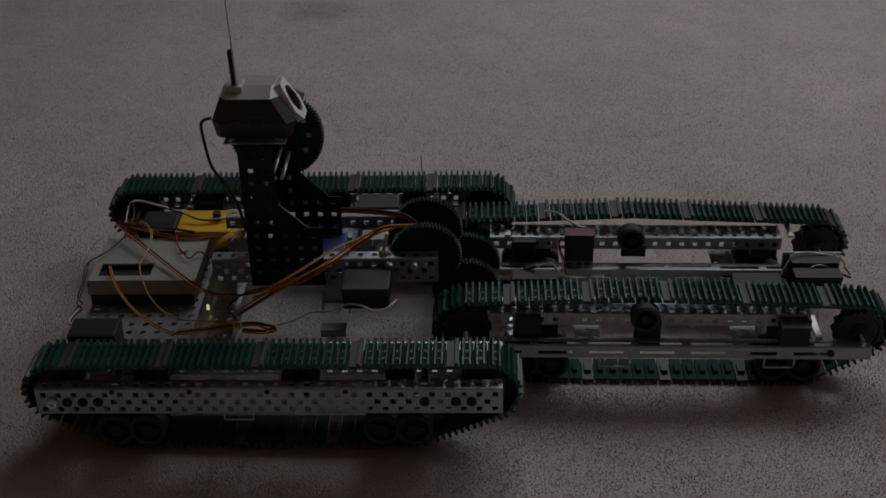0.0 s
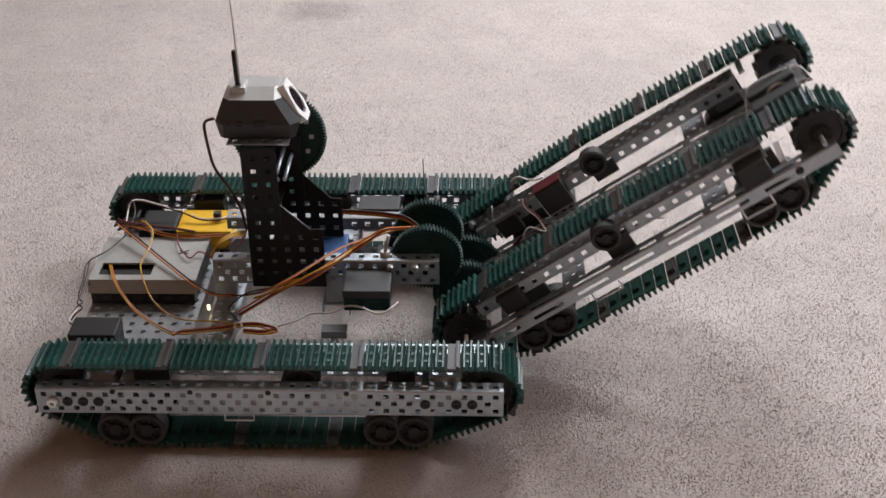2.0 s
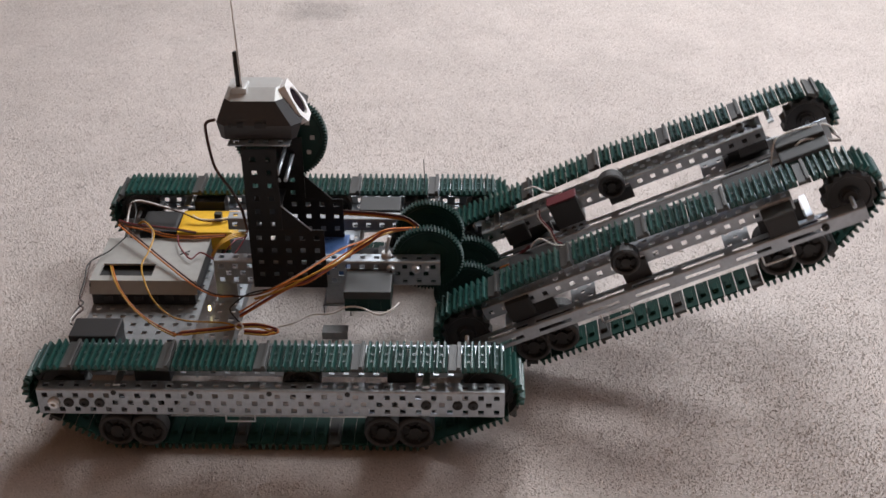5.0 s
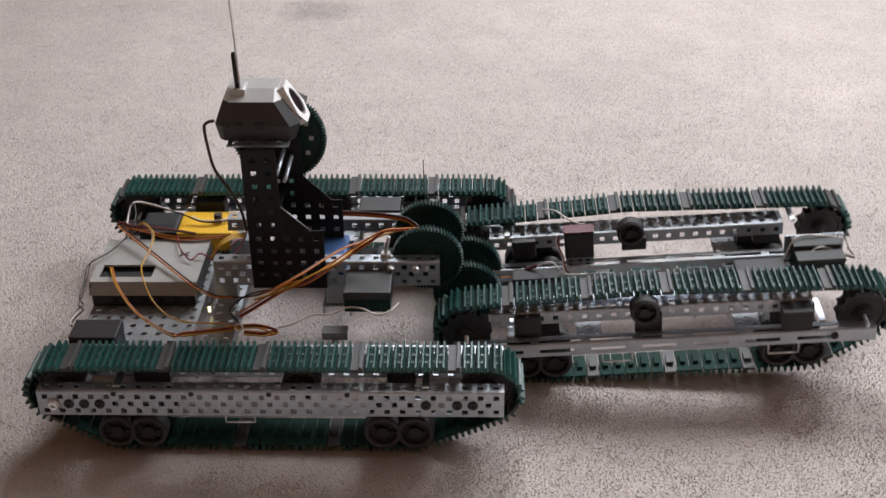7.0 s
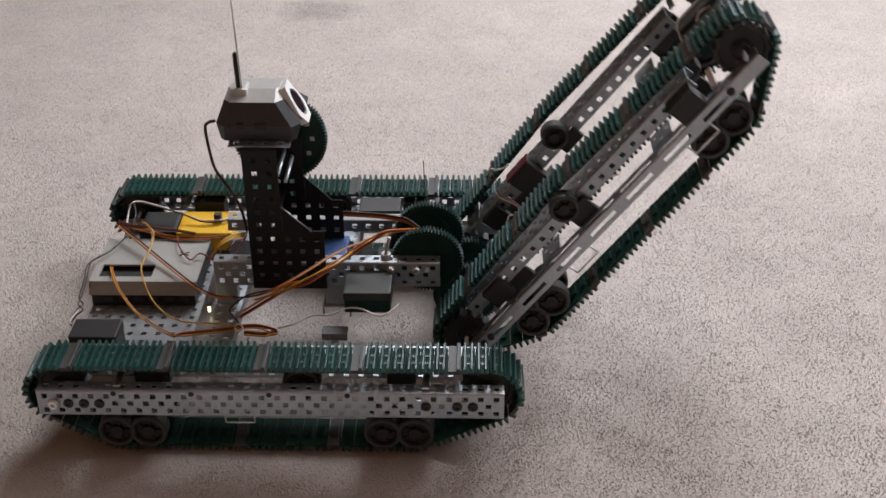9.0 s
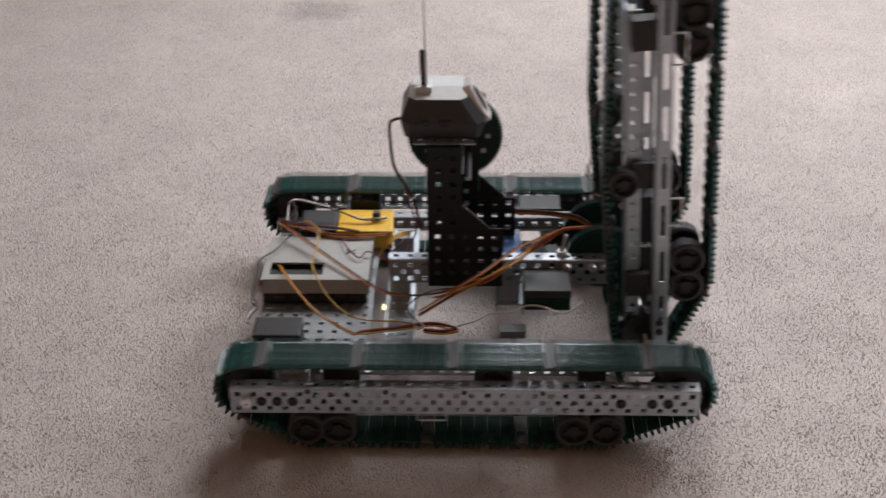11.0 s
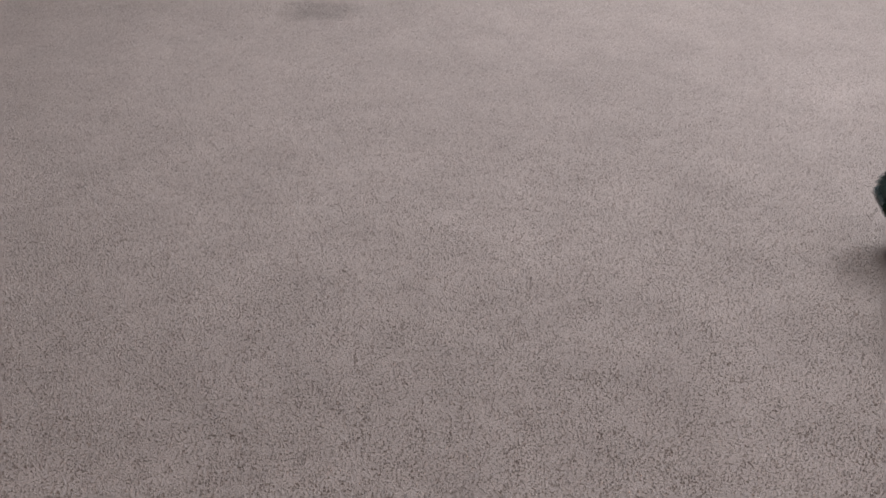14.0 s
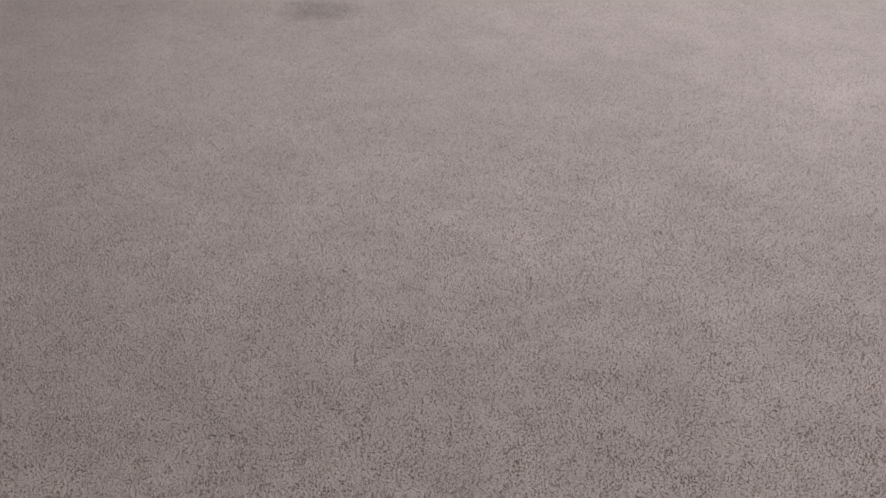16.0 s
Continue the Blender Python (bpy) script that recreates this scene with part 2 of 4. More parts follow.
def gear(bm, x, z, y0, y1, r, teeth, holes=True):
    """Spur gear with a recessed web, a hub and curved slots."""
    n = teeth * 4
    rings = []
    rt = r - 0.0026
    for y in (y0, y1):
        ring = []
        for k in range(n):
            rad = r if k % 4 in (0, 1) else rt
            a = (k + (0.25 if k % 4 == 0 else -0.25 if k % 4 == 1 else 0)) * math.tau / n
            ring.append(bm.verts.new((x + rad * math.cos(a), y, z + rad * math.sin(a))))
        rings.append(ring)
    for k in range(n):
        bm.faces.new((rings[0][k], rings[0][(k + 1) % n], rings[1][(k + 1) % n], rings[1][k]))
    for ring, y, s in ((rings[0], y0, 1), (rings[1], y1, -1)):
        prof = [(rt - 0.002, 0.0), (rt - 0.003, 0.0012), (0.009, 0.0012), (0.008, -0.001), (0.0028, -0.001)]
        prev = ring
        for rad, dy in prof:
            cur = [bm.verts.new((x + rad * math.cos(k * math.tau / n), y + s * dy, z + rad * math.sin(k * math.tau / n))) for k in range(n)]
            for k in range(n):
                bm.faces.new((prev[k], prev[(k + 1) % n], cur[(k + 1) % n], cur[k]))
            prev = cur
        bm.faces.new(prev)
    return bm


def arc_bar(bm, x, z, y, r, a0, a1, w=0.0012, d=0.0012, n=14):
    """A raised curved rib on a gear's face."""
    last = None
    for k in range(n + 1):
        a = radians(a0 + (a1 - a0) * k / n)
        c = [bm.verts.new((x + (r + dr) * math.cos(a), y + dy, z + (r + dr) * math.sin(a))) for dr, dy in ((-w / 2, 0), (-w / 2, -d), (w / 2, -d), (w / 2, 0))]
        if last:
            for i in range(3):
                bm.faces.new((last[i], last[i + 1], c[i + 1], c[i]))
        last = c
    return bm


def wire(name, pts, r, mat, parent, label=""):
    """A round cable through the points, as one tube mesh."""
    pts = [Vector(p) for p in pts]
    fine = []
    for i in range(len(pts) - 1):
        p0, p1, p2, p3 = pts[max(i - 1, 0)], pts[i], pts[i + 1], pts[min(i + 2, len(pts) - 1)]
        for k in range(8):
            t = k / 8
            fine.append(0.5 * ((2 * p1) + (p2 - p0) * t + (2 * p0 - 5 * p1 + 4 * p2 - p3) * t * t + (3 * p1 - p0 - 3 * p2 + p3) * t ** 3))
    fine.append(pts[-1])
    bm = bmesh.new()
    prev = None
    for i, p in enumerate(fine):
        d = (fine[min(i + 1, len(fine) - 1)] - fine[max(i - 1, 0)]).normalized()
        a = d.cross(Z if abs(d.z) < 0.9 else X).normalized()
        b = d.cross(a)
        ring = [bm.verts.new(p + r * (a * math.cos(k * math.tau / 7) + b * math.sin(k * math.tau / 7))) for k in range(7)]
        if prev:
            for k in range(7):
                bm.faces.new((prev[k], prev[(k + 1) % 7], ring[(k + 1) % 7], ring[k])).smooth = True
        else:
            bm.faces.new(ring)
        prev = ring
    bm.faces.new(prev[::-1])
    return part(name, bm, mat, parent, label)


# ---- the room ----
def carpet_floor():
    """The pile: a fine relief where the camera looks, coarser out to the walls."""
    def axis(lo, a, b, hi, step, wide):
        return np.concatenate([np.linspace(lo, a, wide, endpoint=False), np.arange(a, b, step), np.linspace(b, hi, wide)])
    xs, ys = axis(-2.0, -0.5, 1.1, 2.6, 0.0045, 12), axis(-1.8, -0.1, 1.2, 1.5, 0.0045, 12)
    gx, gy = np.meshgrid(xs, ys)
    rng = np.random.default_rng(4)
    raw = rng.random(gx.shape)
    s = raw.copy()
    for a in (0, 1):
        s = (np.roll(s, 1, a) + 2 * s + np.roll(s, -1, a)) / 4
    t = s.copy()
    for _ in range(3):
        for a in (0, 1):
            t = (np.roll(t, 1, a) + 2 * t + np.roll(t, -1, a)) / 4
    h = (raw - 0.5) * 0.0010 + (s - 0.5) * 0.0024 + (t - 0.5) * 0.0018
    inside = (gx > -0.5) & (gx < 1.1) & (gy > -0.1) & (gy < 1.2)
    h = np.where(inside, 0.35 * h - 0.0014, 0) - 0.0012
    co = np.stack([gx, gy, h], -1).reshape(-1, 3)
    nx, ny = len(xs), len(ys)
    idx = np.arange(nx * ny).reshape(ny, nx)
    quads = np.stack([idx[:-1, :-1], idx[:-1, 1:], idx[1:, 1:], idx[1:, :-1]], -1).reshape(-1, 4)
    me = bpy.data.meshes.new("carpet")
    me.vertices.add(len(co))
    me.vertices.foreach_set("co", co.astype(np.float32).ravel())
    me.loops.add(quads.size)
    me.loops.foreach_set("vertex_index", quads.astype(np.int32).ravel())
    me.polygons.add(len(quads))
    me.polygons.foreach_set("loop_start", np.arange(0, quads.size, 4, dtype=np.int32))
    me.update(calc_edges=True)
    me.validate()
    me.materials.append(CARPET)
    carpet_pile()
    tagged(new("floor", me), "beige short-pile fitted carpet with a faint worn mark", "carpet", kind="structure")


def carpet_pile():
    """Short twisted tufts that stand out of the carpet's backing, leaning this way and that."""
    rng = np.random.default_rng(11)
    step = 0.0023
    gx, gy = np.meshgrid(np.arange(-0.50, 1.10, step), np.arange(-0.09, 1.16, step))
    gx, gy = gx.ravel() + rng.uniform(-0.9, 0.9, gx.size) * step, gy.ravel() + rng.uniform(-0.9, 0.9, gx.size) * step
    k = (gy + 0.06) / 1.17
    keep = (gx > -0.06 - 0.43 * k) & (gx < 0.73 + 0.35 * k)
    gx, gy = gx[keep], gy[keep]
    n = len(gx)
    # each leans its own way, with a faint common drift
    ang = 1.1 + 0.8 * np.sin(gx * 11 + 3 * np.sin(gy * 7)) + rng.normal(0, 1.9, n)
    lean = rng.uniform(0.0002, 0.0017, n)
    tall = rng.uniform(0.0029, 0.0041, n)
    # the pile stands a little higher and lower in small clumps
    clump = rng.random((420, 480))
    for a in (0, 1):
        clump = (np.roll(clump, 1, a) + clump * 2 + np.roll(clump, -1, a)) / 4
    tall = tall + 0.0020 * (clump[((gy + 0.2) / 0.0042).astype(int), ((gx + 0.6) / 0.0042).astype(int)] - 0.5)
    tip = np.stack([gx + lean * np.cos(ang), gy + lean * np.sin(ang), -0.0042 + tall], -1)
    turn = rng.uniform(0, math.tau, n)
    r = rng.uniform(0.0014, 0.0022, n)
    vs = [np.stack([gx + r * np.cos(turn + a), gy + r * np.sin(turn + a), np.full(n, -0.0045)], -1) for a in (0, math.tau / 3, 2 * math.tau / 3)]
    co = np.stack(vs + [tip], 1).reshape(-1, 3)
    b = np.arange(n)[:, None] * 4
    tris = np.concatenate([b + np.array([0, 1, 3]), b + np.array([1, 2, 3]), b + np.array([2, 0, 3])], 1).reshape(-1, 3)
    me = bpy.data.meshes.new("carpet_pile")
    me.vertices.add(len(co))
    me.vertices.foreach_set("co", co.astype(np.float32).ravel())
    me.loops.add(tris.size)
    me.loops.foreach_set("vertex_index", tris.astype(np.int32).ravel())
    me.polygons.add(len(tris))
    me.polygons.foreach_set("loop_start", np.arange(0, tris.size, 3, dtype=np.int32))
    me.update(calc_edges=True)
    me.shade_smooth()
    me.materials.append(CARPET)
    tagged(new("carpet_pile", me), "short twisted beige carpet pile", "carpet pile", kind="stuff")


def wall_with_window(name, m, length, height, opening, t=0.12):
    """A wall in its own x-z plane, 12 cm thick, with an opening (x0, x1, z0, z1)."""
    bm = bmesh.new()
    if opening:
        a, b, c, d = opening
        for r in ((0, a, 0, height), (b, length, 0, height), (a, b, 0, c), (a, b, d, height)):
            box(bm, r[0], r[1], 0, t, r[2], r[3])
    else:
        box(bm, 0, length, 0, t, 0, height)
    part(name, bm, PAINT, None, "plain painted room wall", m)
    tagged(bpy.data.objects[name], category="wall", kind="structure")


def window_unit(name, m, w, h):
    bm = bmesh.new()
    for r in ((0, 0.05, 0, h), (w - 0.05, w, 0, h), (0.05, w - 0.05, 0, 0.05), (0.05, w - 0.05, h - 0.05, h), (w / 2 - 0.025, w / 2 + 0.025, 0.05, h - 0.05)):
        box(bm, r[0], r[1], 0.05, 0.10, r[2], r[3])
    fr = part(name, bm, WOODW, None, "white painted window frame", m)
    tagged(fr, category="window", kind="structure")


def room():
    carpet_floor()
    wall_with_window("wall_south", pose(-2.0, -1.92, -0.01), 4.6, 2.4, None)
    wall_with_window("wall_north", pose(-2.0, 1.5, -0.01), 3.3, 2.4, (2.12, 3.12, 0.7, 2.1))
    wall_with_window("wall_northeast", pose(1.3, 1.5, -0.01), 1.3, 2.4, (0.14, 1.24, 0.7, 2.2))
    wall_with_window("wall_west", pose(-2.0, -1.8, -0.01, 0, 0, 90), 3.42, 2.4, None)
    wall_with_window("wall_east", pose(2.72, -1.8, -0.01, 0, 0, 90), 3.42, 2.4, (1.3, 3.1, 0.95, 2.35))
    window_unit("window_1", pose(0.12, 1.5, 0.69), 1.0, 1.4)
    window_unit("window_3", pose(1.44, 1.5, 0.69), 1.1, 1.5)
    window_unit("window_2", pose(2.72, -0.5, 0.94, 0, 0, 90), 1.8, 1.4)
    c = part("ceiling", boxes((-2.12, 2.72, -1.92, 1.62, 2.39, 2.5)), CEIL, None, "plain white ceiling")
    tagged(c, category="ceiling", kind="structure")


# ---- the tracked robot ----
CX, CY = 0.19, 0.1755            # the robot's centre, in its own plan
robot = tagged(new("tracked_robot"), "hobby tracked robot of perforated steel with green treads, standing on carpet", "robot")
PITCH = 0.0113


def belt(circles, n=160):
    """A taut loop round circles (x, z, r), clockwise from the top: points at even steps and its length."""
    pts = [(x + r * math.cos(k * math.tau / 96), z + r * math.sin(k * math.tau / 96)) for x, z, r in circles for k in range(96)]
    pts = sorted(set(pts))

    def half(ps):
        out = []
        for p in ps:
            while len(out) > 1 and (out[-1][0] - out[-2][0]) * (p[1] - out[-2][1]) - (out[-1][1] - out[-2][1]) * (p[0] - out[-2][0]) <= 0:
                out.pop()
            out.append(p)
        return out
    hull = half(pts)[:-1] + half(pts[::-1])[:-1]
    hull = hull[::-1]
    p = np.array(hull + hull[:1])
    d = np.concatenate([[0], np.cumsum(np.hypot(*np.diff(p, axis=0).T))])
    return p, d


def on_belt(loop, s):
    p, d = loop
    s = s % d[-1]
    at = lambda q: np.array((np.interp(q % d[-1], d, p[:, 0]), np.interp(q % d[-1], d, p[:, 1])))
    c, a, b = at(s), at(s - 0.002), at(s + 0.002)
    return c[0], c[1], -math.degrees(math.atan2(b[1] - a[1], b[0] - a[0]))


def link_mesh(mat, grey=False, w=0.0365):
    """One tread link, x along the loop and z outward: a base with tapered cleats and guide lugs."""
    bm = bmesh.new()
    h = w / 2
    if grey:
        box(bm, -0.0052, 0.0052, -h + 0.0005, h - 0.0005, 0.0003, 0.0034, 0.0004)
        box(bm, 0.0016, 0.0046, -h, h, 0.0030, 0.0062, 0.0006)
        box(bm, -0.0030, 0.0030, -0.006, 0.006, -0.003, 0.0005)
    else:
        # slot 1: base and lug, with the shade between cleats in their colour
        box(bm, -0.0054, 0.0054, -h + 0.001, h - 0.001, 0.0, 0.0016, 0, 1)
        for x in (-0.0028, 0.0028):
            prof = ((-0.0015, 0.0012), (0.0015, 0.0012), (0.0012, 0.0048), (0.0007, 0.0063), (-0.0007, 0.0063), (-0.0012, 0.0048))
            for y0, y1 in ((-h, h),):
                q = [bm.verts.new((x + dx, y, z)) for y in (y0, y1) for dx, z in prof]
                for i in range(6):
                    bm.faces.new((q[i], q[(i + 1) % 6], q[6 + (i + 1) % 6], q[6 + i]))
                bm.faces.new(q[5::-1])
                bm.faces.new(q[6:])
        box(bm, -0.0028, 0.0028, -0.0065, -0.0035, 0.0012, 0.0022)
        box(bm, -0.0028, 0.0028, 0.0035, 0.0065, 0.0012, 0.0022)
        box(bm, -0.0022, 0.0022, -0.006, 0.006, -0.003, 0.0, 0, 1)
    return mesh_of("tread_link", bm, mat)


LINK, LINK_GREY = link_mesh([GREEN, SHADEGREEN]), link_mesh(GREYP, True)
ARM_LINK, ARM_LINK_GREY = link_mesh([GREEN, SHADEGREEN], False, 0.0325), link_mesh(GREYP, True, 0.0325)
MOVING = []                      # (link or wheel, kind, data) that turns as the robot drives


def tread(parent, loop, y, grey_x, moving, pitch=PITCH, every=7, kinds=(LINK, LINK_GREY)):
    """Links all round a loop; a grey one lies on the upper run at grey_x, then every so many."""
    total = loop[1][-1]
    count = round(total / pitch)
    step = total / count
    upper = [(abs(on_belt(loop, total * k / 2000)[0] - grey_x), total * k / 2000) for k in range(2000) if abs(on_belt(loop, total * k / 2000)[2]) < 30]
    start = min(upper)[1]
    for k in range(count):
        s = start + k * step
        grey = k % every == 0 and count - k > 3
        ob = part("tread_link", kinds[1] if grey else kinds[0], None, parent, "grey master link" if grey else "")
        x, z, a = on_belt(loop, s)
        ob.matrix_basis = pose(x, y, z, 0, a, 0)
        if moving:
            MOVING.append((ob, "link", (loop, s, y)))


def wheel_mesh():
    """Rubber-tyred road wheel: raised rim, deep dish, spokes and a square hub; its face is at y = 0."""
    bm = bmesh.new()
    R = 0.0158
    lathe_y(bm, 0, 0, [(0.0030, 0.0005), (0.0052, 0.0005), (0.0056, 0.0042), (0.0108, 0.0042), (0.0118, 0.0004), (0.0130, 0.0), (0.0146, 0.0004), (R, 0.0016), (R, 0.0125), (0.0148, 0.0135), (0.004, 0.0135)], 32)
    for k in range(5):
        a = k * math.tau / 5
        rod(bm, (0.005 * math.cos(a), 0.0036, 0.005 * math.sin(a)), (0.0112 * math.cos(a), 0.0036, 0.0112 * math.sin(a)), 0.0012, 6)
    rings = [[bm.verts.new((r * math.cos(k * math.tau / 32), y, r * math.sin(k * math.tau / 32))) for k in range(32)] for r, y in ((0.0124, 0.0002), (0.0132, -0.0006), (0.0146, -0.0003), (0.0152, 0.0006))]
    for a, b in zip(rings, rings[1:]):
        for k in range(32):
            f = bm.faces.new((a[k], a[(k + 1) % 32], b[(k + 1) % 32], b[k]))
            f.material_index, f.smooth = 1, True
    return mesh_of("road_wheel", bm, [RUBBER, RIM])


def sprocket_mesh():
    bm = bmesh.new()
    gear(bm, 0, 0, 0, 0.012, 0.0225, 14)
    lathe_y(bm, 0, 0, [(0.0058, -0.004), (0.0065, -0.003), (0.0065, 0.0)], 16)
    return mesh_of("sprocket", bm, BLACKP)


WHEEL, SPROCKET = wheel_mesh(), sprocket_mesh()
B_CIRCLES = [(0.0136, 0.0585, 0.0238), (0.3679, 0.0585, 0.0238), (0.0596, 0.0262, 0.0187), (0.3079, 0.0262, 0.0187)]
ARM_WHEEL_Z = -0.0338


def arm_loop(tip):
    """The flipper's tread round its two sprockets, the return roller and the road wheels."""
    return belt([(0.0, 0.0, 0.0238), (tip, 0.0, 0.0238), (0.158, 0.0178, 0.0128), (0.050, ARM_WHEEL_Z, 0.0187), (tip - 0.045, ARM_WHEEL_Z, 0.0187)])


B_LOOP = belt(B_CIRCLES)


def wheel_at(parent, mesh, name, x, y, z, moving, r):
    ob = part(name, mesh, None, parent, m=pose(x, y, z))
    if moving:
        MOVING.append((ob, "wheel", (x, y, z, r)))
    return ob


def bolt(bm, x, y, z, r=0.0034, d=0.0024, s=-1):
    lathe_y(bm, x, z, [(r, y), (r, y + s * d * 0.6), (r * 0.75, y + s * d), (r * 0.35, y + s * d), (r * 0.3, y + s * d * 0.4)], 10)


def main_track(side):
    """side 0: the track at small y; 1: the mirrored one."""
    my = lambda y: y if side == 0 else 2 * CY - y
    inw = 1 if side == 0 else -1
    bm = bmesh.new()
    channel(bm, 0.0, 30 * U, my(0.0), 0.0460, inward=inw)
    frame_ob = part("track_frame", bm, STEEL, robot, "perforated galvanised steel side rail")
    bm = bmesh.new()
    channel(bm, 0.0, 30 * U, my(0.0525), 0.0460, inward=inw)
    if side == 1:
        bm = boxes((0.0, 0.381, 0.2860, 0.2985, 0.0572, 0.0586), (0.0, 0.381, 0.2973, 0.2985, 0.0440, 0.0571))
    part("inner_rail", bm, STEEL, frame_ob)
    tread(frame_ob, B_LOOP, my(0.029), 0.103 if side == 0 else 0.0757, True)
    for x in (0.0596, 0.0858, 0.2812, 0.3079):
        for y in (0.0030, 0.0375):
            wheel_at(frame_ob, WHEEL, "road_wheel", x, y if side == 0 else my(y) - 0.0135, 0.0262, True, 0.0155)
    for x in (0.0136, 0.3679):
        wheel_at(frame_ob, SPROCKET, "sprocket", x, my(0.029) - 0.006, 0.0585, True, 0.0238)
    wheel_at(frame_ob, WHEEL, "return_roller", 0.2145, my(0.029) - 0.012, 0.0655, False, 0)
    for x in (0.0655, 0.3175):
        part("standoff", boxes((x - 0.0028, x + 0.0028, min(my(0.0040), my(0.052)), max(my(0.0040), my(0.052)), 0.0728, 0.0744)), BRIGHT, frame_ob, "bright steel standoff")
    for x0, x1 in ((0.073, 0.103), (0.284, 0.308)):
        part("bearing_block", boxes((x0, x1, min(my(0.030), my(0.0505)), max(my(0.030), my(0.0505)), 0.056, 0.077), bevel=0.0012), BLACKP, frame_ob, "black plastic block")
    for x in (0.0127 * 2.0, 0.0127 * 3.0, 0.0127 * 4.0, 0.0127 * 25.0, 0.0127 * 27.0, 0.0127 * 28.0):
        bm = bmesh.new()
        bolt(bm, x, my(-0.0001), 0.0587, 0.0043, 0.002, -inw)
        part("bearing_cap", bm, BLACKP, frame_ob, "black bearing cap")
    for x in (0.0127 * 10, 0.0127 * 15, 0.0127 * 20, 0.0127 * 5):
        bm = bmesh.new()
        bolt(bm, x, my(-0.0001), 0.0690, 0.0023, 0.0012, -inw)
        part("notch_screw", bm, BLACKP, frame_ob, "dark screw head")
    bm = bmesh.new()
    bolt(bm, 0.0136, my(-0.0001), 0.0590, 0.0052, 0.0045, -inw)
    part("axle_nut", bm, BRIGHT, frame_ob, "bright zinc axle nut")
    bm = bmesh.new()
    y = my(0.004)
    for a, b in (((0.152, y, 0.046), (0.152, y, 0.037)), ((0.152, y, 0.037), (0.176, y, 0.037)), ((0.176, y, 0.037), (0.176, y, 0.046))):
        rod(bm, a, b, 0.0007, 6)
    part("wire_clip", bm, BRIGHT, frame_ob, "bent steel wire clip")
    for x in (0.0136, 0.3679, 0.0596, 0.0858, 0.2812, 0.3079):
        z = 0.0585 if x in (0.0136, 0.3679) else 0.0262
        part("axle", rod(bmesh.new(), (x, my(0.0045), z), (x, my(0.053), z), 0.0018, 8), STEEL, frame_ob)
    # hangers that carry the road wheels
    for x in (0.0727, 0.2945):
        bm = bmesh.new()
        for y in (0.0235, 0.034):
            box(bm, x - 0.018, x + 0.018, my(y) - 0.0006, my(y) + 0.0006, 0.021, 0.0465)
        part("wheel_hanger", bm, STEEL, frame_ob)


AX = (0.3495, 0.0508)


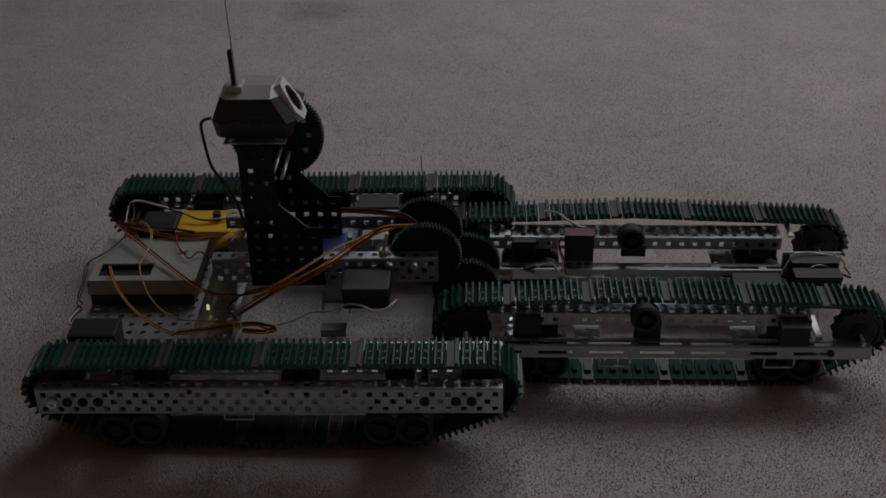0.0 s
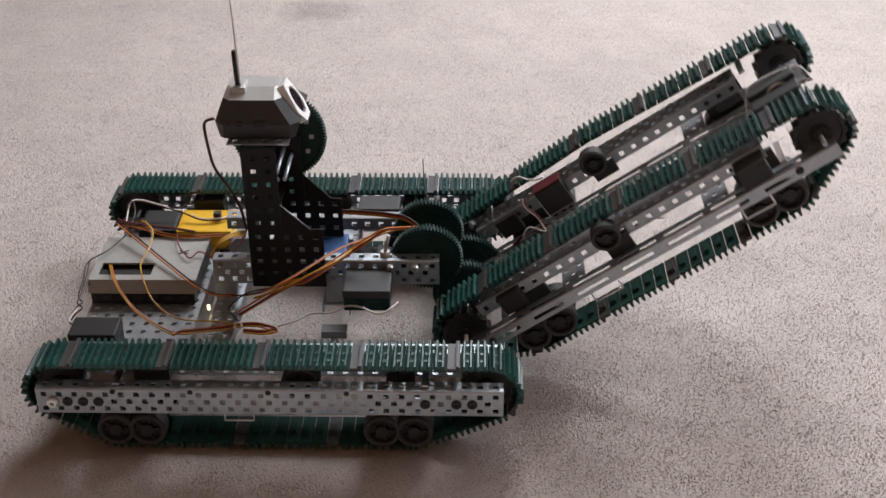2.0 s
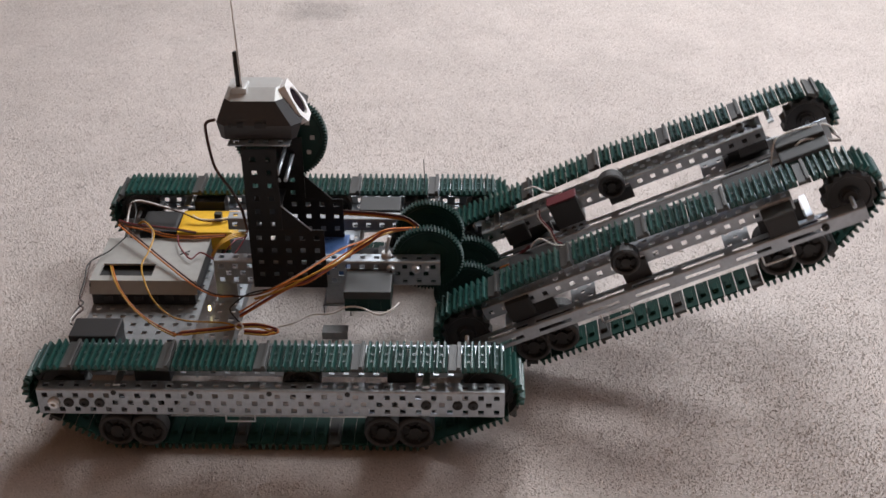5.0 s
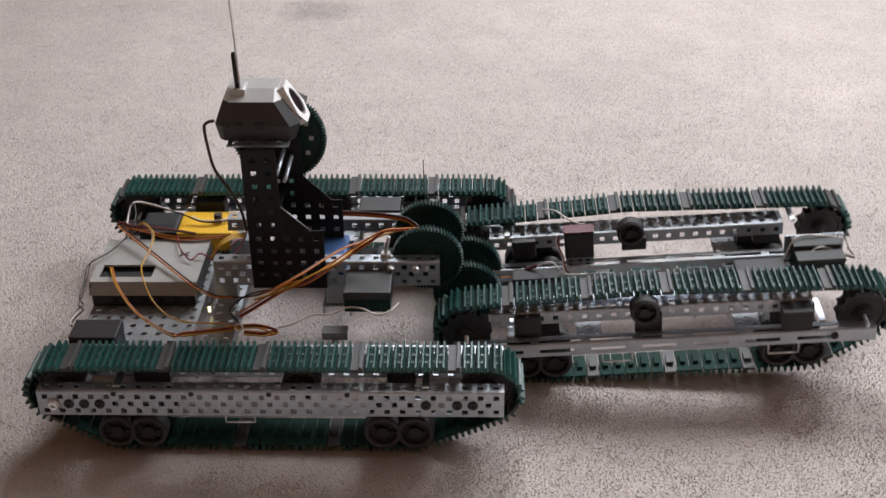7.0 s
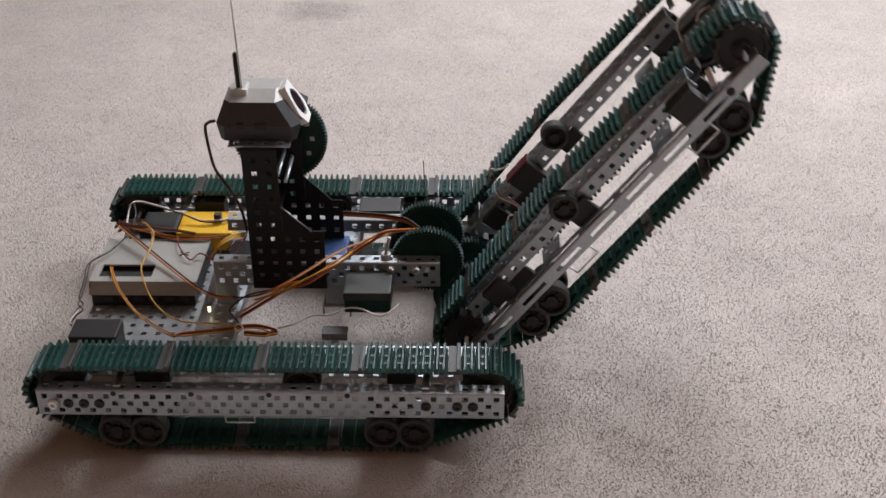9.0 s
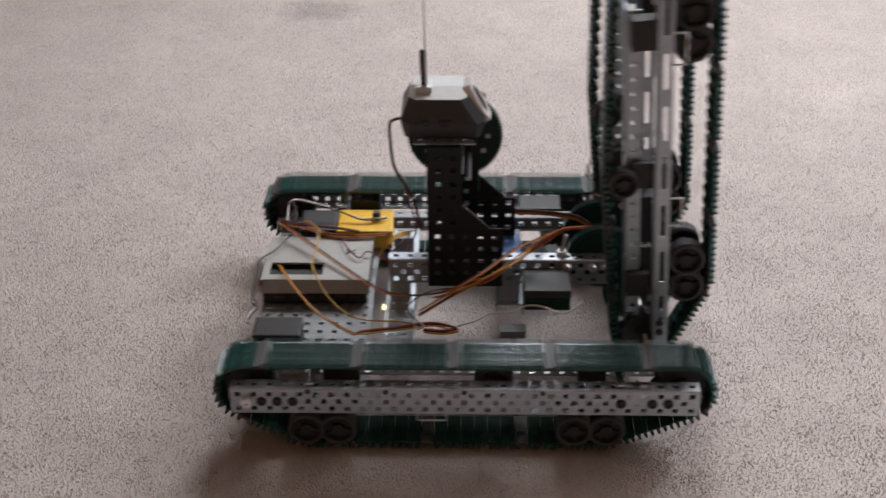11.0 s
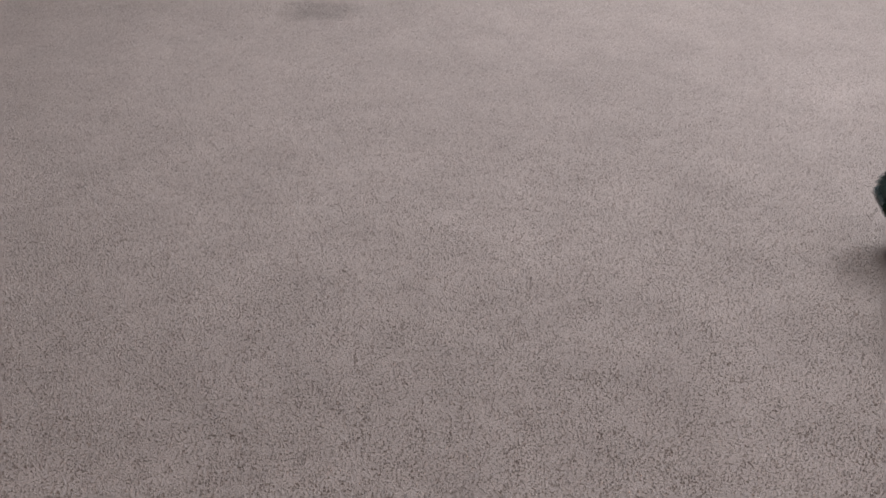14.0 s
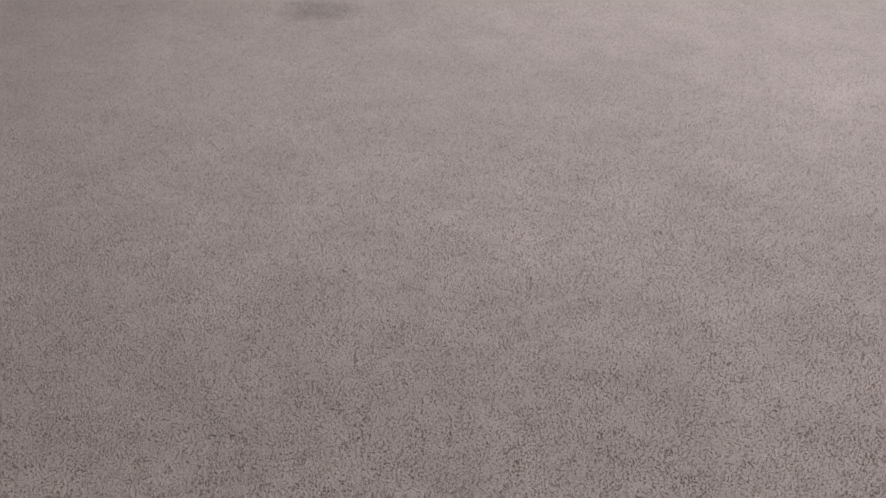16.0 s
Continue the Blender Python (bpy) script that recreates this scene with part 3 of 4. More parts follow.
def flipper(y0, y_web, y_outer, grey_x, far, tip):
    """A flipper arm; its origin is the axle. y0: middle of the tread; y_web: near edge of the channel in the loop."""
    arm = part("flipper_arm", inverted_channel(bmesh.new(), 0.0220, 22 * U, y_web, 0.0178), STEEL, robot, "tracked flipper arm of perforated steel")
    bm = bmesh.new()
    r = 0.0014
    length = tip + 0.021
    perforated(bm, (-0.0127, y_outer, -0.0045 - U), X, Z, length, U - r, [(0.0055, 0.047)], hole=0.0036, pitch=0.0445, long=0.030)
    perforated(bm, (-0.0127, y_outer + r, -0.0045), X, Y, length, U - r, [(0.0038, 0.050)], hole=0.0046, pitch=0.0445, long=0.037)
    bend(bm, -0.0127, length, (y_outer + r, -0.0045 - r), 90)
    part("outer_rail", bm, STEEL, arm, "slotted steel angle")
    tread(arm, arm_loop(tip), y0 - 0.002, grey_x, False, 0.0116, 6, (ARM_LINK, ARM_LINK_GREY))
    for x in (0.0, tip):
        part("sprocket", SPROCKET, None, arm, m=pose(x, y0 - 0.0175, 0))
        part("axle", rod(bmesh.new(), (x, y_outer - 0.002, 0), (x, y0 + 0.02, 0), 0.0019, 8), STEEL, arm)
    for x in (0.050, 0.0764, tip - 0.0715, tip - 0.045):
        part("road_wheel", WHEEL, None, arm, m=pose(x, y0 - 0.0225, ARM_WHEEL_Z))
        part("road_wheel", WHEEL, None, arm, m=pose(x, y0 + 0.005, ARM_WHEEL_Z))
    for x in (0.0632, tip - 0.058):
        part("wheel_hanger", boxes((x - 0.019, x + 0.019, y0 - 0.0065, y0 - 0.002, ARM_WHEEL_Z - 0.006, 0.005)), BLACKP, arm)
    part("return_roller", WHEEL, None, arm, m=pose(0.156, y_web - 0.0140, 0.0200 if not far else 0.0225) @ Matrix.Diagonal((0.80, 1.0, 0.80, 1)))
    part("roller_block", boxes((0.1480, 0.1715, y_web - 0.006, y_web - 0.0005, -0.012 if not far else 0.000, 0.013), bevel=0.0012), BLACKP, arm, "black roller block")
    part("bearing_block", boxes((0.043, 0.066, y_web - 0.008, y_web - 0.0005, -0.002, 0.0175), bevel=0.0024), BLACKP, arm, "black plastic block")
    yb = y_web + (0.0020 if far else -0.0165)
    blk = part("bearing_block", boxes((0.274, 0.299, yb, yb + 0.016, -0.0050, 0.0130), bevel=0.0012), BLACKP, arm, "black plastic block")
    part("block_cap", boxes((0.2735, 0.2995, yb - 0.0004, yb + 0.0164, 0.0131, 0.0150), bevel=0.0008), COVER, arm, "grey cap")
    for x in (0.039, 0.310):
        if far:
            part("standoff", boxes((x - 0.0027, x + 0.0027, y_web + 0.001, y_web + 0.030, 0.0181, 0.0200)), BRIGHT, arm, "bright steel standoff")
        else:
            part("standoff", boxes((x - 0.0027, x + 0.0027, y_outer + 0.012, y0 + 0.012, -0.0042, -0.0022)), BRIGHT, arm, "bright steel standoff")
    for x in (0.108, 0.247):
        bm = bmesh.new()
        perforated(bm, (x - 0.0112, y_outer + 0.0135, -0.0075), X, Y, 0.0224, y_web + 0.026 - y_outer - 0.0135, [(0.006 + 0.009 * k, 0.0045 if k % 2 == 0 else 0.0112) for k in range(3)], hole=0.0036, pitch=0.0134)
        part("cross_bracket", bm, DIMSTEEL, arm, "perforated cross bracket")
    for x in (0.118, 0.262):
        bm = bmesh.new()
        for a, b in (((x, -0.017), (x, -0.027)), ((x, -0.027), (x + 0.026, -0.027)), ((x + 0.026, -0.027), (x + 0.026, -0.017))):
            rod(bm, (a[0], y_outer + 0.001, a[1]), (b[0], y_outer + 0.001, b[1]), 0.0009, 6)
        part("wire_clip", bm, BRIGHT, arm, "bent steel wire clip")
    for x in (0.012, 0.0215, 0.318):
        bm = bmesh.new()
        bolt(bm, x, y_outer, -0.0105, 0.0034, 0.0022)
        part("bearing_cap", bm, BLACKP, arm, "black bearing cap")
    if far:
        m = part("motor", boxes((0.0935, 0.1210, 0.2285, 0.2400, -0.0010, 0.0255), bevel=0.0014), BLACKP, arm, "black motor with a red cap")
        part("motor_cap", boxes((0.0925, 0.1220, 0.2290, 0.2440, 0.0256, 0.0275), bevel=0.0012), REDP, arm, "dark red cap")
        part("motor_bracket", boxes((0.0940, 0.1210, 0.2300, 0.2312, -0.0170, -0.0012)), STEEL, arm)
        for x in (0.0985, 0.1075, 0.115):
            bm = bmesh.new()
            bolt(bm, x, 0.2299, -0.006, 0.0030, 0.002)
            part("bearing_cap", bm, BLACKP, arm, "black bearing cap")
        t = part("tip_motor", boxes((0.3050, 0.3480, 0.1880, 0.2230, -0.0160, 0.0040), bevel=0.0014), GEARGREEN, arm, "green motor with a grey cover")
        part("tip_motor_cover", boxes((0.3045, 0.3485, 0.2060, 0.2240, 0.0041, 0.0125), (0.3045, 0.3485, 0.1870, 0.2050, 0.0041, 0.0085), bevel=0.0016), COVER, arm, "moulded grey cover")
        part("tip_bracket", boxes((0.300, 0.3550, 0.2255, 0.2270, -0.012, 0.0120)), STEEL, arm)
        # added black block that stands for an unclear part in shadow
        part("tip_block", boxes((0.2500, 0.2960, 0.1900, 0.2120, -0.0200, -0.0020), bevel=0.0015), BLACKP, arm, "black plastic block")
        part("lead_block", boxes((0.0420, 0.0900, 0.1950, 0.2120, -0.0180, 0.0000), bevel=0.0015), BLACKP, arm, "black plastic block")
    return arm


def mid_frame():
    bm = channel(bmesh.new(), 0.1218, 16 * U, 0.1490, 0.0768)
    part("mid_rail", bm, STEEL, robot, "perforated steel channel")
    bm = channel(bmesh.new(), 0.1218, 16 * U, 0.2240, 0.0895, height=U, stagger=False)
    # the far rail's shade from the tower is in its darker steel
    part("mid_rail", bm, DIMSTEEL, robot, "perforated steel channel")
    for x in (0.1185, 0.2180):
        bm = bmesh.new()
        ya = 0.0535 if x < 0.2 else 0.1480
        perforated(bm, (x, ya, 0.0560), X, Y, 2 * U, 0.2975 - ya, [(U / 2 + U * k, U / 2) for k in range(19 if x < 0.2 else 11)])
        for k in (0, 1):
            box(bm, x + (0 if k == 0 else 2 * U - 0.0012), x + (0.0012 if k == 0 else 2 * U), ya, 0.2975, 0.0440, 0.0546)
        part("cross_member", bm, STEEL, robot, "perforated steel cross channel")
        for y in (0.150, 0.225):
            part("post", boxes((x + 0.003, x + 0.022, y + 0.001, y + 0.0105, 0.0562, 0.0778)), STEEL, robot)
    bm = bmesh.new()
    perforated(bm, (0.004, 0.0535, 0.0500), X, Y, 8 * U, 0.2440, [(U / 2 + U * k, U / 2) for k in range(19)])
    # deck under the box: its shadow is put into the steel's colour
    part("rear_deck", bm, DIMSTEEL, robot, "perforated steel deck plate")
    # flipper drive
    for y, c, r, n in ((0.1630, (0.3135, 0.0960), 0.0325, 60), (0.2100, (0.3135, 0.0960), 0.0325, 60), (0.1740, (0.3495, 0.0520), 0.0318, 60), (0.2200, (0.3495, 0.0520), 0.0318, 60)):
        bm = gear(bmesh.new(), c[0], c[1], y, y + 0.0075, r, n)
        g = part("drive_gear", bm, GEARGREEN, robot, "dark green spur gear")
        bm = bmesh.new()
        for a0 in (20, 140, 260):
            arc_bar(bm, c[0], c[1], y + 0.0012, 0.019, a0, a0 + 70)
        part("gear_rib", bm, GEARGREEN, g)
    for x, z in ((0.3135, 0.0960), AX):
        part("axle", rod(bmesh.new(), (x, 0.095 if x > 0.33 else 0.146, z), (x, 0.297 if x > 0.33 else 0.232, z), 0.0019, 8), BRIGHT, robot)
    for x, y in ((0.3035, 0.1475), (0.2810, 0.1475)):
        bm = bmesh.new()
        bolt(bm, x, y + 0.0014, 0.0955, 0.0040, 0.0045)
        part("shaft_collar", bm, BRIGHT, robot)
    part("post", rod(rod(bmesh.new(), (0.2765, 0.1585, 0.096), (0.2765, 0.1585, 0.1065), 0.0058, 12, 0.0042), (0.2765, 0.1585, 0.1065), (0.2800, 0.1585, 0.1230), 0.0016, 8), SILVERP, robot, "slim silver post")


def motor(x0, x1, y0, y1, z0, z1, cap, body, label):
    bm = boxes((x0, x1, y0, y1, z0, z0 + (z1 - z0) * 0.62), bevel=0.0012)
    ob = part("motor", bm, body, robot, label)
    part("motor_cover", boxes((x0 - 0.0006, x1 + 0.0006, y0 - 0.0006, y1, z0 + (z1 - z0) * 0.62, z1), bevel=0.0016), cap, ob, "moulded cover")
    bm = bmesh.new()
    for k in range(3):
        box(bm, x0 + 0.006 + 0.011 * k, x0 + 0.010 + 0.011 * k, y0 - 0.0012, y0, z0 + 0.002, z0 + (z1 - z0) * 0.5)
    part("motor_rib", bm, body, ob)
    return ob


def tower():
    bm = bmesh.new()
    y = 0.1455
    perforated(bm, (0.1572, y, 0.0765), X, Z, 0.0663, 0.0600, [(0.0137 + U * k, 0.0086) for k in range(4)])
    perforated(bm, (0.1572, y, 0.1367), X, Z, 0.0300, 0.0790, [(0.0058 + U * k, 0.0098) for k in range(6)])
    # sloping gusset
    for a in ((0.1874, 0.1605, 0.1874, 0.1367, 0.2125, 0.1367),):
        f = [bm.verts.new((p, y + d, q)) for d in (0, 0.0012) for p, q in zip(a[0::2], a[1::2])]
        for t in ((0, 1, 2), (5, 4, 3), (0, 3, 4, 1), (1, 4, 5, 2), (2, 5, 3, 0)):
            bm.faces.new([f[i] for i in t])
    perforated(bm, (0.1572, y + 0.0490, 0.0765), -Y, Z, 0.0475, 0.0600, [(0.0065 + U * k, U / 2) for k in range(4)])
    perforated(bm, (0.1572, y + 0.0180, 0.1367), -Y, Z, 0.0165, 0.0790, [(0.0065 + U * k, 0.008) for k in range(6)])
    t = part("tower", bm, BLACKM, robot, "black perforated camera tower")
    bm = bmesh.new()
    y2 = 0.1950
    perforated(bm, (0.1720, y2, 0.0900), X, Z, 5 * U, 0.0500, [(0.0065 + U * k, U / 2) for k in range(4)])
    perforated(bm, (0.1720, y2, 0.1402), X, Z, 0.0300, 0.0620, [(0.0065 + U * k, U / 2) for k in range(5)])
    a = (0.2022, 0.1640, 0.2022, 0.1402, 0.2260, 0.1402)
    f = [bm.verts.new((p, y2 + d, q)) for d in (0, 0.0012) for p, q in zip(a[0::2], a[1::2])]
    for k in ((0, 1, 2), (5, 4, 3), (0, 3, 4, 1), (1, 4, 5, 2), (2, 5, 3, 0)):
        bm.faces.new([f[i] for i in k])
    part("rear_plate", bm, BLACKM, t)
    part("gusset_edge", rod(bmesh.new(), (0.1878, 0.1452, 0.1610), (0.2128, 0.1452, 0.1364), 0.0006, 6), STEEL, t, "bare metal edge")
    for r in ((0.160, 0.185, 0.1468, 0.1948, 0.150, 0.1515), (0.175, 0.2, 0.1468, 0.1948, 0.112, 0.1135)):
        part("tie_bar", boxes(r), BLACKM, t)
    for x, z in ((0.187, 0.192), (0.1935, 0.186)):
        part("spacer", rod(bmesh.new(), (x, 0.146, z), (x, 0.194, z), 0.0018, 8), STEEL, t, "bare steel spacer")


def loft(rings, mats):
    """Skin through closed rings of equal count; mats gives a slot for every band, then cap and base."""
    bm = bmesh.new()
    vs = [[bm.verts.new(p) for p in r] for r in rings]
    n = len(rings[0])
    for i, (a, b) in enumerate(zip(vs, vs[1:])):
        for k in range(n):
            bm.faces.new((a[k], a[(k + 1) % n], b[(k + 1) % n], b[k])).material_index = mats[i]
    bm.faces.new(vs[0][::-1]).material_index = mats[-1]
    bm.faces.new(vs[-1]).material_index = mats[-2]
    return bm


def head():
    def ring(z, x0, x1, y0, y1, c=0.006):
        x0, x1, y0, y1, z = x0 - 0.0034, x1 - 0.0034, y0 + 0.02, y1 + 0.02, z - 0.0094
        return [(x0 + c, y0, z), (x1 - c, y0, z), (x1, y0 + c, z), (x1, y1 - c, z), (x1 - c, y1, z), (x0 + c, y1, z), (x0, y1 - c, z), (x0, y0 + c, z)]
    rings = [ring(0.2275, 0.1415, 0.2065, 0.1400, 0.2050, 0.004), ring(0.2410, 0.1380, 0.2112, 0.1380, 0.2070, 0.008),
             ring(0.2600, 0.1455, 0.1956, 0.1465, 0.1870, 0.006), ring(0.2660, 0.1480, 0.1920, 0.1620, 0.1830, 0.003)]
    bm = loft(rings, [0, 0, 1, 1, 0])
    h = part("camera_head", bm, [DARKGREY, SILVERP], robot, "silver and charcoal wireless camera housing")
    # white bezel: a hexagonal ring that leans back on the front
    c, n = Vector((0.2006, 0.1880, 0.2405)), Vector((0.87, 0, 0.49)).normalized()
    up = Vector((-0.49, 0, 0.87)).normalized()
    bm = bmesh.new()
    outline = [(-0.0170, -0.006), (-0.0095, 0.0195), (0.0085, 0.0195), (0.0150, -0.006), (0.008, -0.0185), (-0.009, -0.0185)]
    def reach(ang):
        """Distance from the middle to the outline at an angle."""
        best = 0.0
        for (a0, b0), (a1, b1) in zip(outline, outline[1:] + outline[:1]):
            dx, dy, ca, sa = a1 - a0, b1 - b0, math.cos(ang), math.sin(ang)
            det = dx * sa - dy * ca
            if abs(det) > 1e-9:
                u = (b0 * ca - a0 * sa) / det
                if -1e-6 <= u <= 1 + 1e-6:
                    best = max(best, (a0 + u * dx) * ca + (b0 + u * dy) * sa)
        return best
    outline = [(reach(i * math.tau / 48) * math.cos(i * math.tau / 48), reach(i * math.tau / 48) * math.sin(i * math.tau / 48)) for i in range(48)]
    k = len(outline)
    rows = []
    for s, d in ((1, -0.004), (1, 0.0030), (0.0, 0.0030), (0.0, 0.0)) :
        row = []
        for i, (a, b) in enumerate(outline):
            if s:
                p = c + Y * a + up * b + n * d
            else:
                ang = math.atan2(b, a)
                p = c + Y * 0.0098 * math.cos(ang) + up * 0.0132 * math.sin(ang) + n * d
            row.append(bm.verts.new(p))
        rows.append(row)
    for a, b in zip(rows, rows[1:]):
        for i in range(k):
            bm.faces.new((a[i], a[(i + 1) % k], b[(i + 1) % k], b[i]))
    part("bezel", bm, WHITEP, h, "white lens bezel")
    bm = rod(bmesh.new(), c - n * 0.006, c + n * 0.0018, 0.0110, 32)
    lens = part("lens", bm, LENS, h, "dark glossy lens")
    for x0, x1, z0, z1 in ((0.1495, 0.1525, 0.2400, 0.2430), (0.1570, 0.1625, 0.2395, 0.2440), (0.1720, 0.1820, 0.2390, 0.2440)):
        part("port", boxes((x0 - 0.0034, x1 - 0.0034, 0.1570, 0.1596, z0 - 0.0094, z1 - 0.0094), bevel=0.0004), BLACKP, h, "black socket")
    for x0, x1 in ((0.1560, 0.1650), (0.1710, 0.1830)):
        part("port_mark", boxes((x0 - 0.0034, x1 - 0.0034, 0.1600, 0.1614, 0.2361, 0.2369)), GREYP, h, "pale marking bar")
    part("antenna", rod(rod(bmesh.new(), (0.1545, 0.180, 0.2545), (0.1538, 0.180, 0.2890), 0.0024, 12), (0.1538, 0.18, 0.289), (0.1537, 0.18, 0.2905), 0.0024, 12, 0.0014), BLACKP, h, "stubby black antenna")
    part("antenna_mount", boxes((0.148, 0.1615, 0.174, 0.192, 0.2500, 0.2590), bevel=0.002), SILVERP, h)
    part("whip_antenna", rod(bmesh.new(), (0.1570, 0.178, 0.258), (0.1545, 0.176, 0.400), 0.0009, 6, 0.0007), W_WHITE, h, "thin pale whip antenna")
    bm = bmesh.new()
    perforated(bm, (0.1456, 0.150, 0.2176), X, Y, 0.053, 0.052, [(0.0065 + U * i, U / 2) for i in range(4)])
    part("head_bracket", bm, STEEL, robot, "perforated steel head bracket")
    GX, GZ = 0.1809, 0.1955
    bm = gear(bmesh.new(), GX, GZ, 0.2080, 0.2155, 0.0425, 84)
    g = part("tilt_gear", bm, GEARGREEN, robot, "large dark green tilt gear")
    # pale squares laid on the web stand for light through its square holes
    bm = bmesh.new()
    for a in range(0, 360, 30):
        r = 0.029
        box(bm, GX + r * math.cos(radians(a)) - 0.002, GX + r * math.cos(radians(a)) + 0.002, 0.2083, 0.2090, GZ + r * math.sin(radians(a)) - 0.002, GZ + r * math.sin(radians(a)) + 0.002)
    part("gear_stud", bm, SILVERP, g, "pale squares for light through the gear's holes")


def electronics():
    # control box: slotted lid over a dark base
    bm = bmesh.new()
    x0, x1, y0, y1, z = 0.0035, 0.1020, 0.1570, 0.2320, 0.0752
    sx0, sx1, sy0, sy1 = 0.0100, 0.0590, 0.1655, 0.1860
    perforated(bm, (x0, y0, z), X, Y, x1 - x0, y1 - y0, [((sy0 + sy1) / 2 - y0, (sx0 + sx1) / 2 - x0)], thick=0.002, hole=sy1 - sy0, pitch=1.0, long=sx1 - sx0)
    vs = [bm.verts.new(p) for p in ((x0, y0, z), (x1, y0, z), (x1 + 0.0005, y0 - 0.0045, 0.0630), (x0 - 0.0005, y0 - 0.0045, 0.0630))]
    bm.faces.new(vs[::-1])
    ob = part("control_box", bm, CASE, robot, "pale grey control box with a slotted lid")
    part("base", boxes((x0 + 0.001, x1 - 0.002, y0 - 0.003, y1 - 0.002, 0.0512, 0.0625), (x0 + 0.002, x1 - 0.003, y0 + 0.002, y1 - 0.004, 0.0625, 0.0700), bevel=0.001), BLACKP, ob, "black plastic base")
    for a, b in ((x1 - 0.0012, x1), (x0, x0 + 0.0012)):
        part("lid_side", boxes((a, b, y0 - 0.002, y1, 0.0625, 0.0730)), DARKGREY, ob)
    for k in range(6):
        part("socket", boxes((x0 + 0.012 + 0.014 * k, x0 + 0.020 + 0.014 * k, y0 - 0.0045, y0 - 0.0025, 0.0560, 0.0605), bevel=0.0005), DARKGREY, ob)
    bm = bmesh.new()
    for a, b in (((0.078, 0.2020), (0.086, 0.2085)), ((0.078, 0.2085), (0.086, 0.2020))):
        rod(bm, (a[0], a[1], z + 0.0002), (b[0], b[1], z + 0.0002), 0.0007, 6)
    part("ink_cross", bm, W_BLACK, ob, "black hand-drawn cross")
    # battery
    ob = part("battery", boxes((0.0640, 0.1190, 0.2500, 0.2930, 0.0512, 0.0715), bevel=0.003), YELLOW, robot, "yellow wrapped battery pack")
    part("battery_end", boxes((0.0270, 0.0637, 0.2510, 0.2910, 0.0512, 0.0720), bevel=0.003), BLACKP, ob, "black end of the pack")
    part("battery_tag", boxes((0.0985, 0.1055, 0.270, 0.276, 0.0715, 0.0800)), GREYP, ob, "small grey tag")
    motor(0.0090, 0.0490, 0.0690, 0.0960, 0.0505, 0.0760, BLACKP, BLACKP, "black plastic drive motor")
    motor(0.2420, 0.2825, 0.1120, 0.1480, 0.0735, 0.0945, COVER, GEARGREEN, "green motor with a grey cover")
    motor(0.2424, 0.2818, 0.2700, 0.2965, 0.0640, 0.0865, COVER, GEARGREEN, "green motor with a grey cover")
    part("radio_module", boxes((0.2165, 0.2400, 0.1620, 0.2000, 0.0720, 0.1000), bevel=0.0015), BLUE, robot, "glossy blue wrapped module")
    ob = part("circuit_board", boxes((0.2420, 0.2960, 0.1640, 0.2220, 0.0700, 0.0720), (0.1600, 0.2420, 0.2010, 0.2220, 0.0700, 0.0720)), BLACKP, robot, "black circuit board")
    part("chip", boxes((0.247, 0.262, 0.172, 0.188, 0.072, 0.080), (0.266, 0.276, 0.19, 0.206, 0.072, 0.084), (0.251, 0.26, 0.195, 0.208, 0.072, 0.077)), BLACKP, ob)
    part("status_led", rod(bmesh.new(), (0.1173, 0.1321, 0.0600), (0.1173, 0.1321, 0.0645), 0.0014, 10), LEDM, robot, "lit amber status light")
    part("small_bracket", boxes((0.2215, 0.2440, 0.1040, 0.1050, 0.0490, 0.0560), (0.2215, 0.2440, 0.1050, 0.1160, 0.0548, 0.0560), (0.2300, 0.2360, 0.0535, 0.1040, 0.0486, 0.0494)), DIMSTEEL, robot, "small bent steel bracket")
    part("feeler", rod(bmesh.new(), (0.309, 0.2600, 0.050), (0.3070, 0.2580, 0.1480), 0.0007, 6, 0.0004), W_BLACK, robot, "thin black feeler wire")


main_track(0)
main_track(1)
near_arm = flipper(0.1285, 0.1130, 0.0948, 0.038, False, 0.3450)
far_arm = flipper(0.2735, 0.2414, 0.2190, 0.075, True, 0.3400)
mid_frame()
tower()
head()
electronics()
room()


